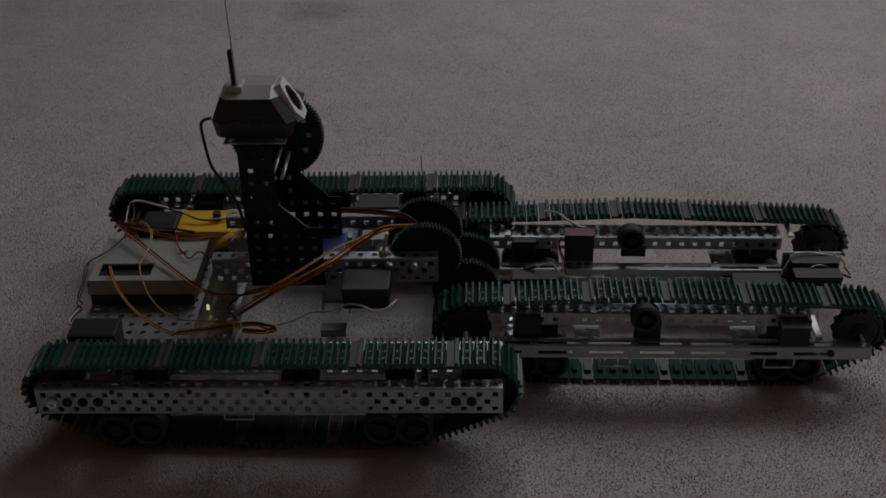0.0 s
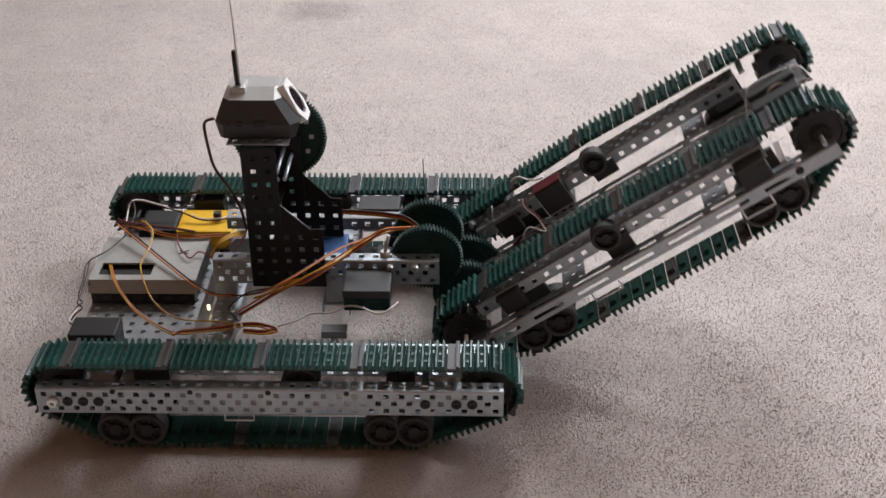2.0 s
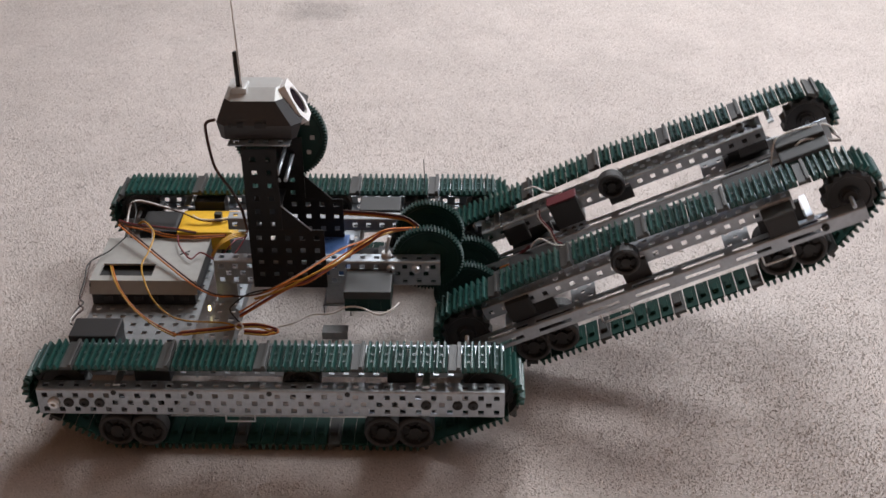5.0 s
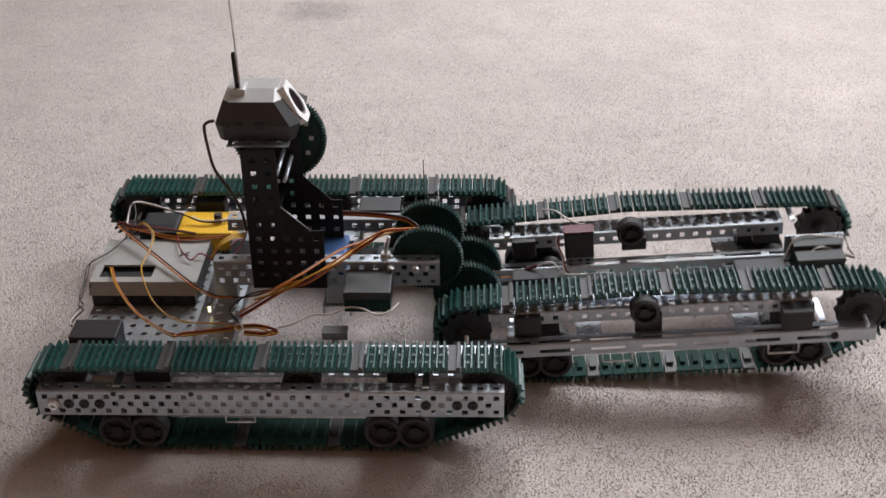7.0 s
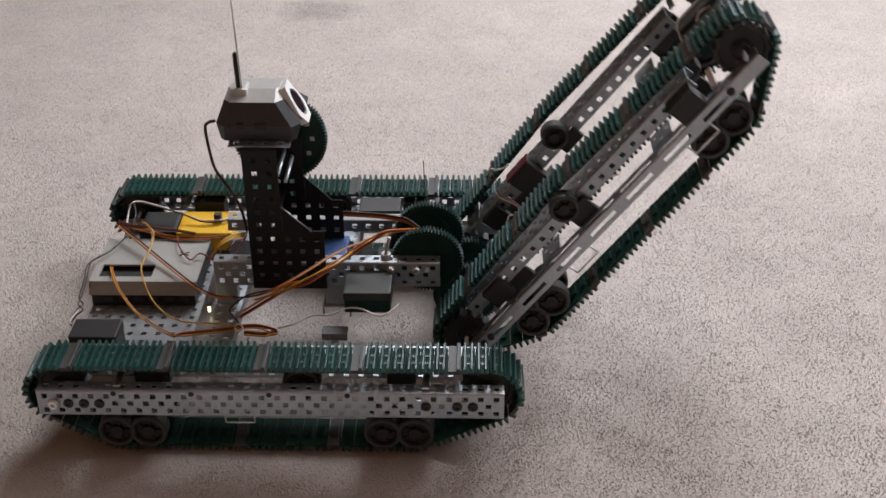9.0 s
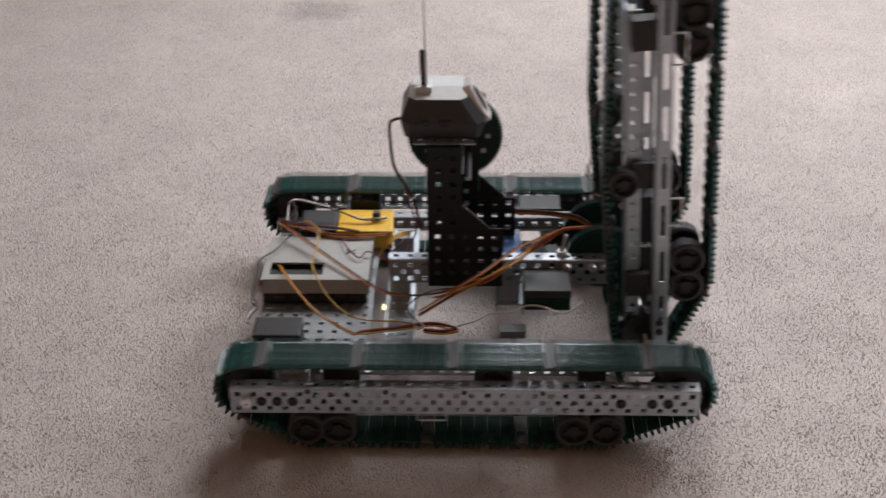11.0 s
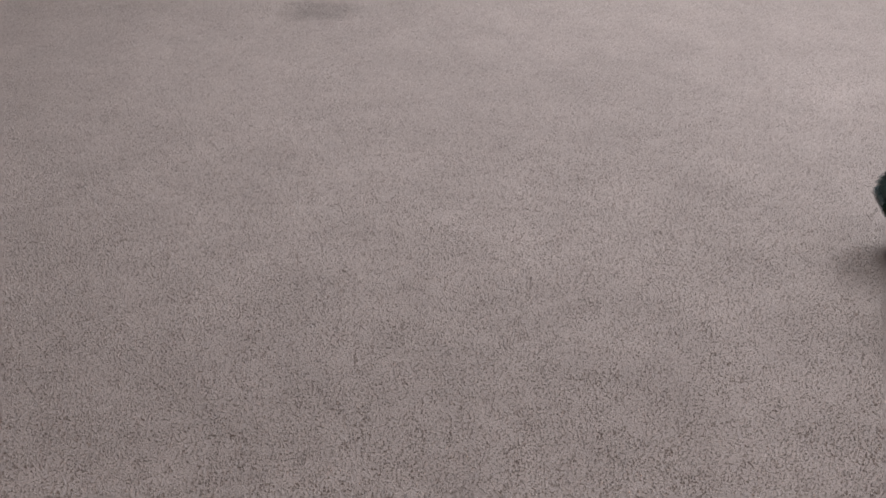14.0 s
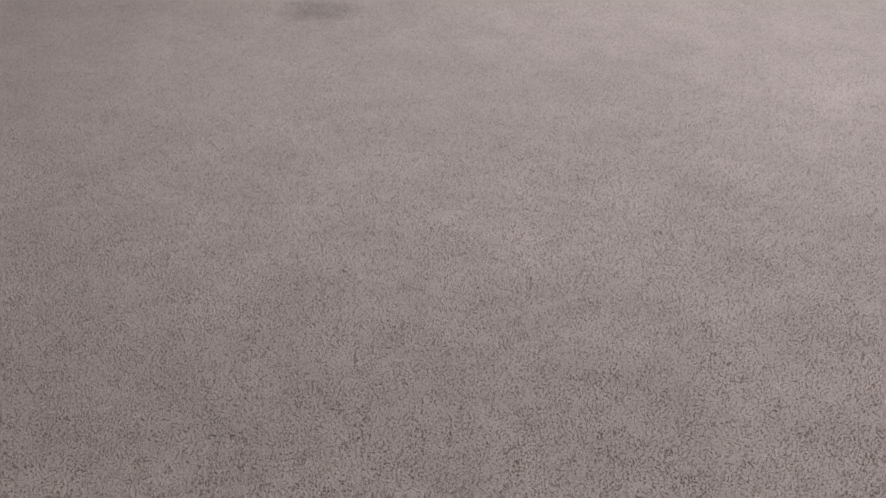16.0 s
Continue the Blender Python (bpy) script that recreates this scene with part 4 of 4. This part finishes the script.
def wiring():
    # leads: material, radius, course, label, what carries it
    for mat, r, pts, label, parent in (
            (W_ORANGE, 0.00079, ((0.01, 0.2436, 0.083), (0.0335, 0.2403, 0.08), (0.0601, 0.2302, 0.078), (0.0869, 0.2274, 0.078), (0.1167, 0.231, 0.078)), "loose servo lead", robot),
            (W_BROWN, 0.00079, ((0.01, 0.2458, 0.083), (0.0335, 0.2425, 0.08), (0.0601, 0.2324, 0.078), (0.0869, 0.2296, 0.078), (0.1167, 0.2332, 0.078)), "loose servo lead", robot),
            (W_ORANGE, 0.00079, ((0.01, 0.2478, 0.083), (0.0335, 0.2445, 0.08), (0.0601, 0.2344, 0.078), (0.0869, 0.2316, 0.078), (0.1167, 0.2352, 0.078)), "loose servo lead", robot),
            (W_BROWN, 0.00079, ((0.0099, 0.2477, 0.085), (0.0267, 0.2393, 0.085), (0.0493, 0.2362, 0.0845), (0.0688, 0.2338, 0.0835), (0.0884, 0.2302, 0.082)), "", robot),
            (W_RED, 0.00079, ((0.0099, 0.2499, 0.085), (0.0267, 0.2415, 0.085), (0.0493, 0.2384, 0.0845), (0.0688, 0.236, 0.0835), (0.0884, 0.2324, 0.082)), "", robot),
            (W_ORANGE, 0.00079, ((0.0131, 0.2374, 0.086), (0.0417, 0.2066, 0.084), (0.0717, 0.1764, 0.08), (0.1013, 0.1449, 0.079), (0.123, 0.1292, 0.078), (0.141, 0.1277, 0.078)), "", robot),
            (W_BROWN, 0.00079, ((0.0149, 0.2392, 0.086), (0.0435, 0.2084, 0.084), (0.0735, 0.1782, 0.08), (0.1031, 0.1467, 0.079), (0.1248, 0.131, 0.078), (0.1428, 0.1295, 0.078)), "", robot),
            (W_BROWN, 0.00079, ((0.141, 0.1277, 0.078), (0.1576, 0.1192, 0.085), (0.1784, 0.0973, 0.105), (0.2046, 0.1137, 0.112), (0.2328, 0.1514, 0.112), (0.2528, 0.1715, 0.11), (0.2736, 0.1951, 0.105), (0.3045, 0.2131, 0.1)), "long lead to the drive gears", robot),
            (W_ORANGE, 0.00079, ((0.143, 0.1277, 0.078), (0.1599, 0.1177, 0.086), (0.181, 0.0942, 0.107), (0.2071, 0.1106, 0.114), (0.2352, 0.1482, 0.114), (0.255, 0.1698, 0.111), (0.2758, 0.1934, 0.106), (0.3065, 0.2131, 0.1)), "", robot),
            (W_ORANGE, 0.00079, ((0.1644, 0.1139, 0.085), (0.1905, 0.1059, 0.1), (0.218, 0.113, 0.112), (0.2382, 0.1287, 0.115), (0.2551, 0.1623, 0.112), (0.2787, 0.1901, 0.108), (0.3046, 0.2121, 0.1)), "", robot),
            (W_YELLOW, 0.00079, ((0.1632, 0.1124, 0.086), (0.1896, 0.1029, 0.102), (0.2169, 0.1098, 0.114), (0.2371, 0.1255, 0.117), (0.254, 0.1591, 0.114), (0.2773, 0.1884, 0.109), (0.3031, 0.2121, 0.1)), "", robot),
            (W_YELLOW, 0.00072, ((0.0124, 0.1954, 0.07), (0.0282, 0.1515, 0.082), (0.041, 0.1266, 0.082), (0.0576, 0.1077, 0.075), (0.0783, 0.0937, 0.068), (0.0948, 0.0908, 0.06)), "thin yellow lead", robot),
            (W_ORANGE, 0.00072, ((0.014, 0.1954, 0.07), (0.0302, 0.1512, 0.081), (0.0427, 0.1272, 0.081), (0.0591, 0.1091, 0.074), (0.0794, 0.0969, 0.067), (0.0958, 0.0933, 0.06)), "", robot),
            (W_YELLOW, 0.00079, ((0.0298, 0.2421, 0.084), (0.0375, 0.2384, 0.09), (0.0489, 0.2237, 0.09), (0.0515, 0.2147, 0.086), (0.051, 0.1915, 0.084), (0.0496, 0.1713, 0.083), (0.0569, 0.1481, 0.082), (0.0696, 0.123, 0.078), (0.085, 0.1089, 0.072), (0.1005, 0.1044, 0.068), (0.1227, 0.105, 0.066), (0.1374, 0.1035, 0.066), (0.1492, 0.1005, 0.064)), "looped yellow lead", robot),
            (W_WHITE, 0.00065, ((0.0306, 0.2432, 0.084), (0.0385, 0.238, 0.089), (0.0473, 0.2253, 0.089), (0.0501, 0.2153, 0.085), (0.0517, 0.1955, 0.084)), "", robot),
            (W_BLACK, 0.00072, ((0.0231, 0.2252, 0.082), (0.0124, 0.2015, 0.08), (-0.0022, 0.1809, 0.079), (-0.0016, 0.1597, 0.074), (-0.0021, 0.1407, 0.068), (0.002, 0.1366, 0.064), (-0.0007, 0.1292, 0.064), (-0.004, 0.1124, 0.062), (-0.001, 0.1075, 0.06)), "black lead hanging over the corner", robot),
            (W_BROWN, 0.00072, ((-0.0013, 0.1817, 0.0785), (-0.0004, 0.1612, 0.073), (-0.0008, 0.1444, 0.068), (-0.0011, 0.1326, 0.066), (0.0041, 0.1275, 0.064), (-0.0005, 0.1205, 0.062), (-0.0027, 0.1145, 0.06)), "", robot),
            (W_WHITE, 0.00072, ((0.0014, 0.126, 0.065), (-0.0035, 0.111, 0.063), (-0.0015, 0.1089, 0.059)), "", robot),
            (W_WHITE, 0.00086, ((0.0167, 0.2509, 0.08), (0.0157, 0.2676, 0.085), (0.0175, 0.2746, 0.09), (0.0243, 0.2792, 0.09), (0.038, 0.2772, 0.088), (0.0554, 0.2726, 0.085)), "white lead over the battery", robot),
            (W_BROWN, 0.00079, ((0.0158, 0.2701, 0.09), (0.0226, 0.2769, 0.09), (0.0482, 0.273, 0.086), (0.0685, 0.2714, 0.08), (0.0861, 0.2652, 0.076), (0.1026, 0.266, 0.075), (0.1117, 0.2711, 0.074)), "", robot),
            (W_WHITE, 0.00065, ((0.0772, 0.2716, 0.078), (0.0857, 0.2674, 0.076), (0.1022, 0.2685, 0.0755), (0.1113, 0.2736, 0.0745)), "", robot),
            (W_BLACK, 0.00079, ((0.0192, 0.2769, 0.09), (0.025, 0.2581, 0.088), (0.024, 0.2427, 0.083)), "", robot),
            (W_RED, 0.00079, ((0.071, 0.2291, 0.08), (0.0764, 0.2105, 0.08), (0.0907, 0.1891, 0.079), (0.099, 0.1986, 0.08), (0.1178, 0.1829, 0.08), (0.1289, 0.176, 0.085), (0.1406, 0.1938, 0.095), (0.1447, 0.1996, 0.105), (0.14, 0.2046, 0.125), (0.1333, 0.1991, 0.15)), "dark red lead", robot),
            (W_BROWN, 0.00137, ((0.1489, 0.18, 0.1166), (0.1457, 0.178, 0.1402), (0.1381, 0.177, 0.1604), (0.1335, 0.176, 0.1689), (0.1274, 0.172, 0.1857), (0.1256, 0.166, 0.2109), (0.1258, 0.162, 0.2291), (0.129, 0.161, 0.2343), (0.1352, 0.16, 0.2365)), "dark cable hanging from the camera head", robot),
            (W_YELLOW, 0.00086, ((0.1098, 0.1909, 0.078), (0.1183, 0.1947, 0.09), (0.1288, 0.2057, 0.092), (0.1375, 0.2206, 0.085)), "yellow lead", robot),
            (W_YELLOW, 0.00086, ((0.1098, 0.1927, 0.0789), (0.1183, 0.1965, 0.0909), (0.1288, 0.2075, 0.0929), (0.1375, 0.2224, 0.0859)), "yellow lead", robot),
            (W_YELLOW, 0.00086, ((0.1098, 0.1945, 0.0798), (0.1183, 0.1983, 0.0918), (0.1288, 0.2093, 0.0938), (0.1375, 0.2242, 0.0868)), "yellow lead", robot),
            (W_RED, 0.00072, ((0.1223, 0.1924, 0.084), (0.1284, 0.1895, 0.092), (0.1329, 0.1984, 0.094), (0.138, 0.2125, 0.088)), "", robot),
            (W_ORANGE, 0.00079, ((0.0933, 0.0898, 0.0625), (0.1126, 0.0926, 0.0625), (0.139, 0.0981, 0.0625), (0.1494, 0.1017, 0.0625), (0.1657, 0.1029, 0.0625), (0.1809, 0.1013, 0.0625), (0.1838, 0.0945, 0.0625), (0.1724, 0.0909, 0.0625), (0.1547, 0.0932, 0.0625)), "tied bundle of leads", robot),
            (W_BROWN, 0.00079, ((0.0943, 0.0944, 0.0605), (0.1117, 0.0972, 0.0605), (0.1382, 0.1028, 0.0605), (0.1486, 0.1064, 0.0605), (0.1649, 0.1075, 0.0605), (0.1804, 0.1043, 0.0605), (0.1816, 0.0991, 0.0605), (0.1717, 0.0956, 0.0605), (0.1539, 0.0979, 0.0605)), "", robot),
            (W_RED, 0.00079, ((0.0973, 0.0918, 0.0635), (0.1126, 0.0946, 0.0635), (0.139, 0.1001, 0.0635), (0.1494, 0.1037, 0.0635), (0.1657, 0.1049, 0.0635), (0.1813, 0.0999, 0.0635), (0.1808, 0.0965, 0.0635), (0.1724, 0.0929, 0.0635), (0.1547, 0.0952, 0.0635)), "", robot),
            (W_ORANGE, 0.00079, ((0.0983, 0.0964, 0.0615), (0.1117, 0.0991, 0.0615), (0.1382, 0.1047, 0.0615), (0.1486, 0.1083, 0.0615), (0.1649, 0.1094, 0.0615), (0.1809, 0.1027, 0.0615), (0.1787, 0.101, 0.0615), (0.1717, 0.0975, 0.0615), (0.1539, 0.0998, 0.0615)), "", robot),
            (W_YELLOW, 0.00079, ((0.1012, 0.0891, 0.0629), (0.1126, 0.0918, 0.0629), (0.139, 0.0973, 0.0629), (0.1494, 0.1009, 0.0629), (0.1657, 0.1021, 0.0629), (0.1818, 0.0937, 0.0629), (0.1779, 0.0936, 0.0629), (0.1724, 0.0901, 0.0629), (0.1547, 0.0924, 0.0629)), "", robot),
            (W_WHITE, 0.00086, ((0.1835, 0.101, 0.064), (0.1986, 0.1024, 0.068), (0.2127, 0.1105, 0.071), (0.2306, 0.1081, 0.074), (0.2434, 0.1121, 0.078), (0.257, 0.1055, 0.082), (0.2736, 0.0895, 0.086), (0.2843, 0.0907, 0.09), (0.2912, 0.0991, 0.092)), "long white lead", robot),
            (W_WHITE, 0.00086, ((0.1458, 0.101, 0.066), (0.1504, 0.0994, 0.069), (0.154, 0.0948, 0.068), (0.1496, 0.0953, 0.064), (0.1464, 0.0976, 0.066)), "white tie", robot),
            (W_ORANGE, 0.00079, ((0.214, 0.21, 0.1170), (0.225, 0.205, 0.1200), (0.26, 0.205, 0.1180), (0.281, 0.203, 0.1165), (0.294, 0.2, 0.1150), (0.306, 0.191, 0.1110)), "", robot),
            (W_RED, 0.00079, ((0.214, 0.21, 0.1186), (0.225, 0.205, 0.1216), (0.26, 0.205, 0.1196), (0.281, 0.203, 0.1181), (0.294, 0.2, 0.1166), (0.306, 0.191, 0.1126)), "", robot),
            (W_YELLOW, 0.00079, ((0.214, 0.21, 0.1158), (0.225, 0.205, 0.1188), (0.26, 0.205, 0.1168), (0.281, 0.203, 0.1153), (0.294, 0.2, 0.1138), (0.306, 0.191, 0.1098)), "", robot),
            (W_BROWN, 0.00079, ((0.214, 0.21, 0.1198), (0.225, 0.205, 0.1228), (0.26, 0.205, 0.1208), (0.281, 0.203, 0.1193), (0.294, 0.2, 0.1178), (0.306, 0.191, 0.1138)), "", robot),
            (W_ORANGE, 0.00085, ((0.15, 0.105, 0.0766), (0.192, 0.115, 0.0996), (0.212, 0.118, 0.1056), (0.242, 0.145, 0.1136), (0.262, 0.15, 0.1256), (0.277, 0.155, 0.1316), (0.292, 0.17, 0.1246), (0.306, 0.193, 0.1116)), "", robot),
            (W_RED, 0.00085, ((0.15, 0.105, 0.0732), (0.192, 0.115, 0.0962), (0.212, 0.118, 0.1022), (0.242, 0.145, 0.1102), (0.262, 0.15, 0.1222), (0.277, 0.155, 0.1303), (0.292, 0.17, 0.1233), (0.306, 0.193, 0.1103)), "", robot),
            (W_ORANGE, 0.00085, ((0.15, 0.105, 0.0716), (0.192, 0.115, 0.0946), (0.212, 0.118, 0.1006), (0.242, 0.145, 0.1086), (0.262, 0.15, 0.1206), (0.277, 0.155, 0.1296), (0.292, 0.17, 0.1226), (0.306, 0.193, 0.1096)), "", robot),
            (W_BLACK, 0.00072, ((0.1771, 0.1066, 0.1), (0.1553, 0.1209, 0.085), (0.1407, 0.1231, 0.072), (0.1383, 0.122, 0.066), (0.148, 0.1083, 0.064)), "", robot),
            (W_WHITE, 0.00072, ((0.0868, 0.212, 0.0359), (0.0847, 0.21, 0.029), (0.0896, 0.205, 0.0153), (0.0907, 0.2, 0.0046), (0.0946, 0.2, -0.0005), (0.1127, 0.2, -0.0011)), "lead along the flipper", far_arm),
            (W_RED, 0.00072, ((0.0884, 0.212, 0.0359), (0.0863, 0.21, 0.0284), (0.0912, 0.205, 0.0153), (0.0923, 0.2, 0.0059), (0.0961, 0.2, 0.0008)), "", far_arm),
            (W_WHITE, 0.00094, ((0.075, 0.26, 0.0363), (0.0864, 0.25, 0.0402), (0.0971, 0.23, 0.0424), (0.1073, 0.222, 0.0409), (0.1129, 0.22, 0.0414)), "white lead", far_arm),
            (W_WHITE, 0.00079, ((0.0651, 0.21, 0.0028), (0.0728, 0.205, 0.0103), (0.0804, 0.2, 0.0135), (0.0859, 0.2, 0.0059), (0.0908, 0.2, 0.0008)), "", far_arm),
            (REDP, 0.00144, ((0.0518, 0.212, -0.0017), (0.0587, 0.211, 0.0015), (0.0662, 0.21, 0.0047)), "red sleeve on a lead", far_arm),
            (W_ORANGE, 0.00086, ((0.0303, 0.21, -0.0061), (0.0438, 0.21, -0.0061), (0.0546, 0.21, -0.0081), (0.0654, 0.21, -0.0113)), "", far_arm),
            (W_WHITE, 0.00086, ((0.2949, 0.21, -0.0076), (0.306, 0.215, 0.0138), (0.3159, 0.22, 0.0151), (0.3351, 0.22, 0.0137), (0.3531, 0.22, 0.0093), (0.3586, 0.215, -0.0009)), "white lead at the flipper tip", far_arm),
            (W_WHITE, 0.00086, ((0.307, 0.2, -0.0024), (0.3274, 0.205, 0.0106), (0.3467, 0.205, 0.0037), (0.36, 0.2, 0.0012)), "", far_arm),
            (W_BROWN, 0.00072, ((0.3286, 0.205, 0.0094), (0.3469, 0.205, 0.0024), (0.3591, 0.2, 0.0005), (0.3544, 0.21, 0.0061)), "", far_arm),
            (W_WHITE, 0.00065, ((0.1774, 0.125, 0.0035), (0.1891, 0.12, 0.0063), (0.1975, 0.118, 0.0022), (0.2027, 0.118, -0.0003)), "short lead", near_arm),
            (W_BLACK, 0.00086, ((0.1697, 0.125, 0.0071), (0.1796, 0.122, 0.0031), (0.1869, 0.12, 0.002)), "", near_arm),
    ):
        wire("lead", pts, r, mat, parent, label)


wiring()


# ---- movement ----
def motions():
    # the robot: seconds, forward, sideways, up, nose-up and heading angles
    body = [(0.0, 0.0005, 0, 0.0014, 0.85, 0), (0.5, 0.0003, 0, 0.0013, 0.72, 0), (0.8, 0.0001, 0, 0.0012, 0.15, 0), (1.0, 0.0001, 0, 0.0010, 0.07, 0), (1.5, 0, 0, 0.0006, 0, 0), (2.0, 0.0002, 0, 0.0003, 0.1, 0),
            (2.5, 0, 0, 0, 0.05, 0), (3.5, 0, 0, 0, 0, 0), (3.85, 0.0010, 0, -0.0002, 0.6, 0), (4.1, 0.0015, 0, -0.0003, 0.7, 0), (4.3, 0.0010, 0, -0.0006, 0.1, 0), (6.25, 0.0012, 0, -0.0010, 0.1, 0), (6.45, 0.0016, 0, -0.0010, 0.72, 0), (6.85, 0.0014, 0, -0.0012, 0.7, 0),
            (7.0, 0.0010, 0, -0.0014, 0.35, 0), (7.3, 0.0007, 0, -0.0014, 0.05, 0), (8.0, 0.0005, 0, -0.0016, 0, 0), (10.0, 0.0010, -0.002, -0.0016, 0, 0.3), (10.15, 0.0050, -0.003, -0.0012, 0.1, 0.5), (10.3, 0.0205, -0.0038, -0.001, 0, 0.7), (10.5, 0.0612, -0.0035, 0, 0, 0.7), (11.0, 0.1579, 0.0032, 0, 0, 0.25),
            (11.5, 0.2595, 0.0096, 0, 0, 0), (12.0, 0.3691, 0.0133, 0, 0, 0.1), (12.5, 0.4709, 0.0166, 0, 0, 0.5), (13.0, 0.5812, 0.0228, 0, 0, 0.6), (13.5, 0.6850, 0.0280, 0, 0, 0.5), (14.0, 0.7900, 0.033, 0, 0, 0), (14.5, 0.8950, 0.038, 0, 0, 0), (15.0, 1.0000, 0.043, 0, 0, 0), (15.4, 1.0600, 0.046, 0, 0, 0), (15.6, 1.07, 0.047, 0, 0, 0), (16.0, 1.07, 0.047, 0, 0, 0)]
    home = Matrix.Translation((CX, CY, 0))
    walk(robot, [(t, Matrix.Translation((x, y, z)) @ home @ pose(0, 0, 0, 0, -p, h) @ home.inverted()) for t, x, y, z, p, h in body])
    # the flippers: seconds and degrees above level
    lift = [(0.0, -0.7), (0.3, -0.6), (0.58, -0.3), (0.68, 1.5), (1.0, 9.15), (1.5, 21.8), (2.0, 34.8), (2.2, 39.0), (2.3, 38.6), (2.5, 33.8), (3.0, 23.4), (3.5, 9.9), (3.8, 1.6), (3.9, 0.1), (4.0, -0.05), (4.1, 0.1), (4.2, 2.2), (4.6, 13.0), (5.15, 25.5), (5.35, 25.5), (5.8, 14.0), (6.3, 1.9), (6.4, 0.1), (6.5, 0.03), (6.8, 0.3),
            (7.0, 4.0), (7.5, 15.7), (8.0, 27.2), (8.2, 31.8), (9.0, 52.0), (10.0, 85.0), (10.3, 94.0), (10.6, 96.5), (10.9, 95.5), (11.2, 86.0), (11.4, 80.0), (11.7, 78.0), (12.0, 77.0), (12.5, 77.0), (16.0, 77.0)]
    for arm in (near_arm, far_arm):
        walk(arm, [(t, pose(AX[0], 0, AX[1], 0, -a, 0)) for t, a in lift])
    # tread links, wheels and sprockets follow the distance driven
    bt, bx = [r[0] for r in body], [r[1] for r in body]
    times = [0.0, 10.0] + [10.1 + 0.08 * k for k in range(50)] + [14.6, 16.0]
    for ob, kind, data in MOVING:
        rows = []
        for t in times:
            d = float(np.interp(min(t, 14.02), bt, bx)) - 0.001 if t >= 10.0 else 0.0
            if kind == "link":
                loop, s, y = data
                x, z, a = on_belt(loop, s + d)
                rows.append((t, pose(x, y, z, 0, a, 0)))
            else:
                x, y, z, r = data
                rows.append((t, pose(x, y, z, 0, math.degrees(d / r), 0)))
        walk(ob, rows)


motions()
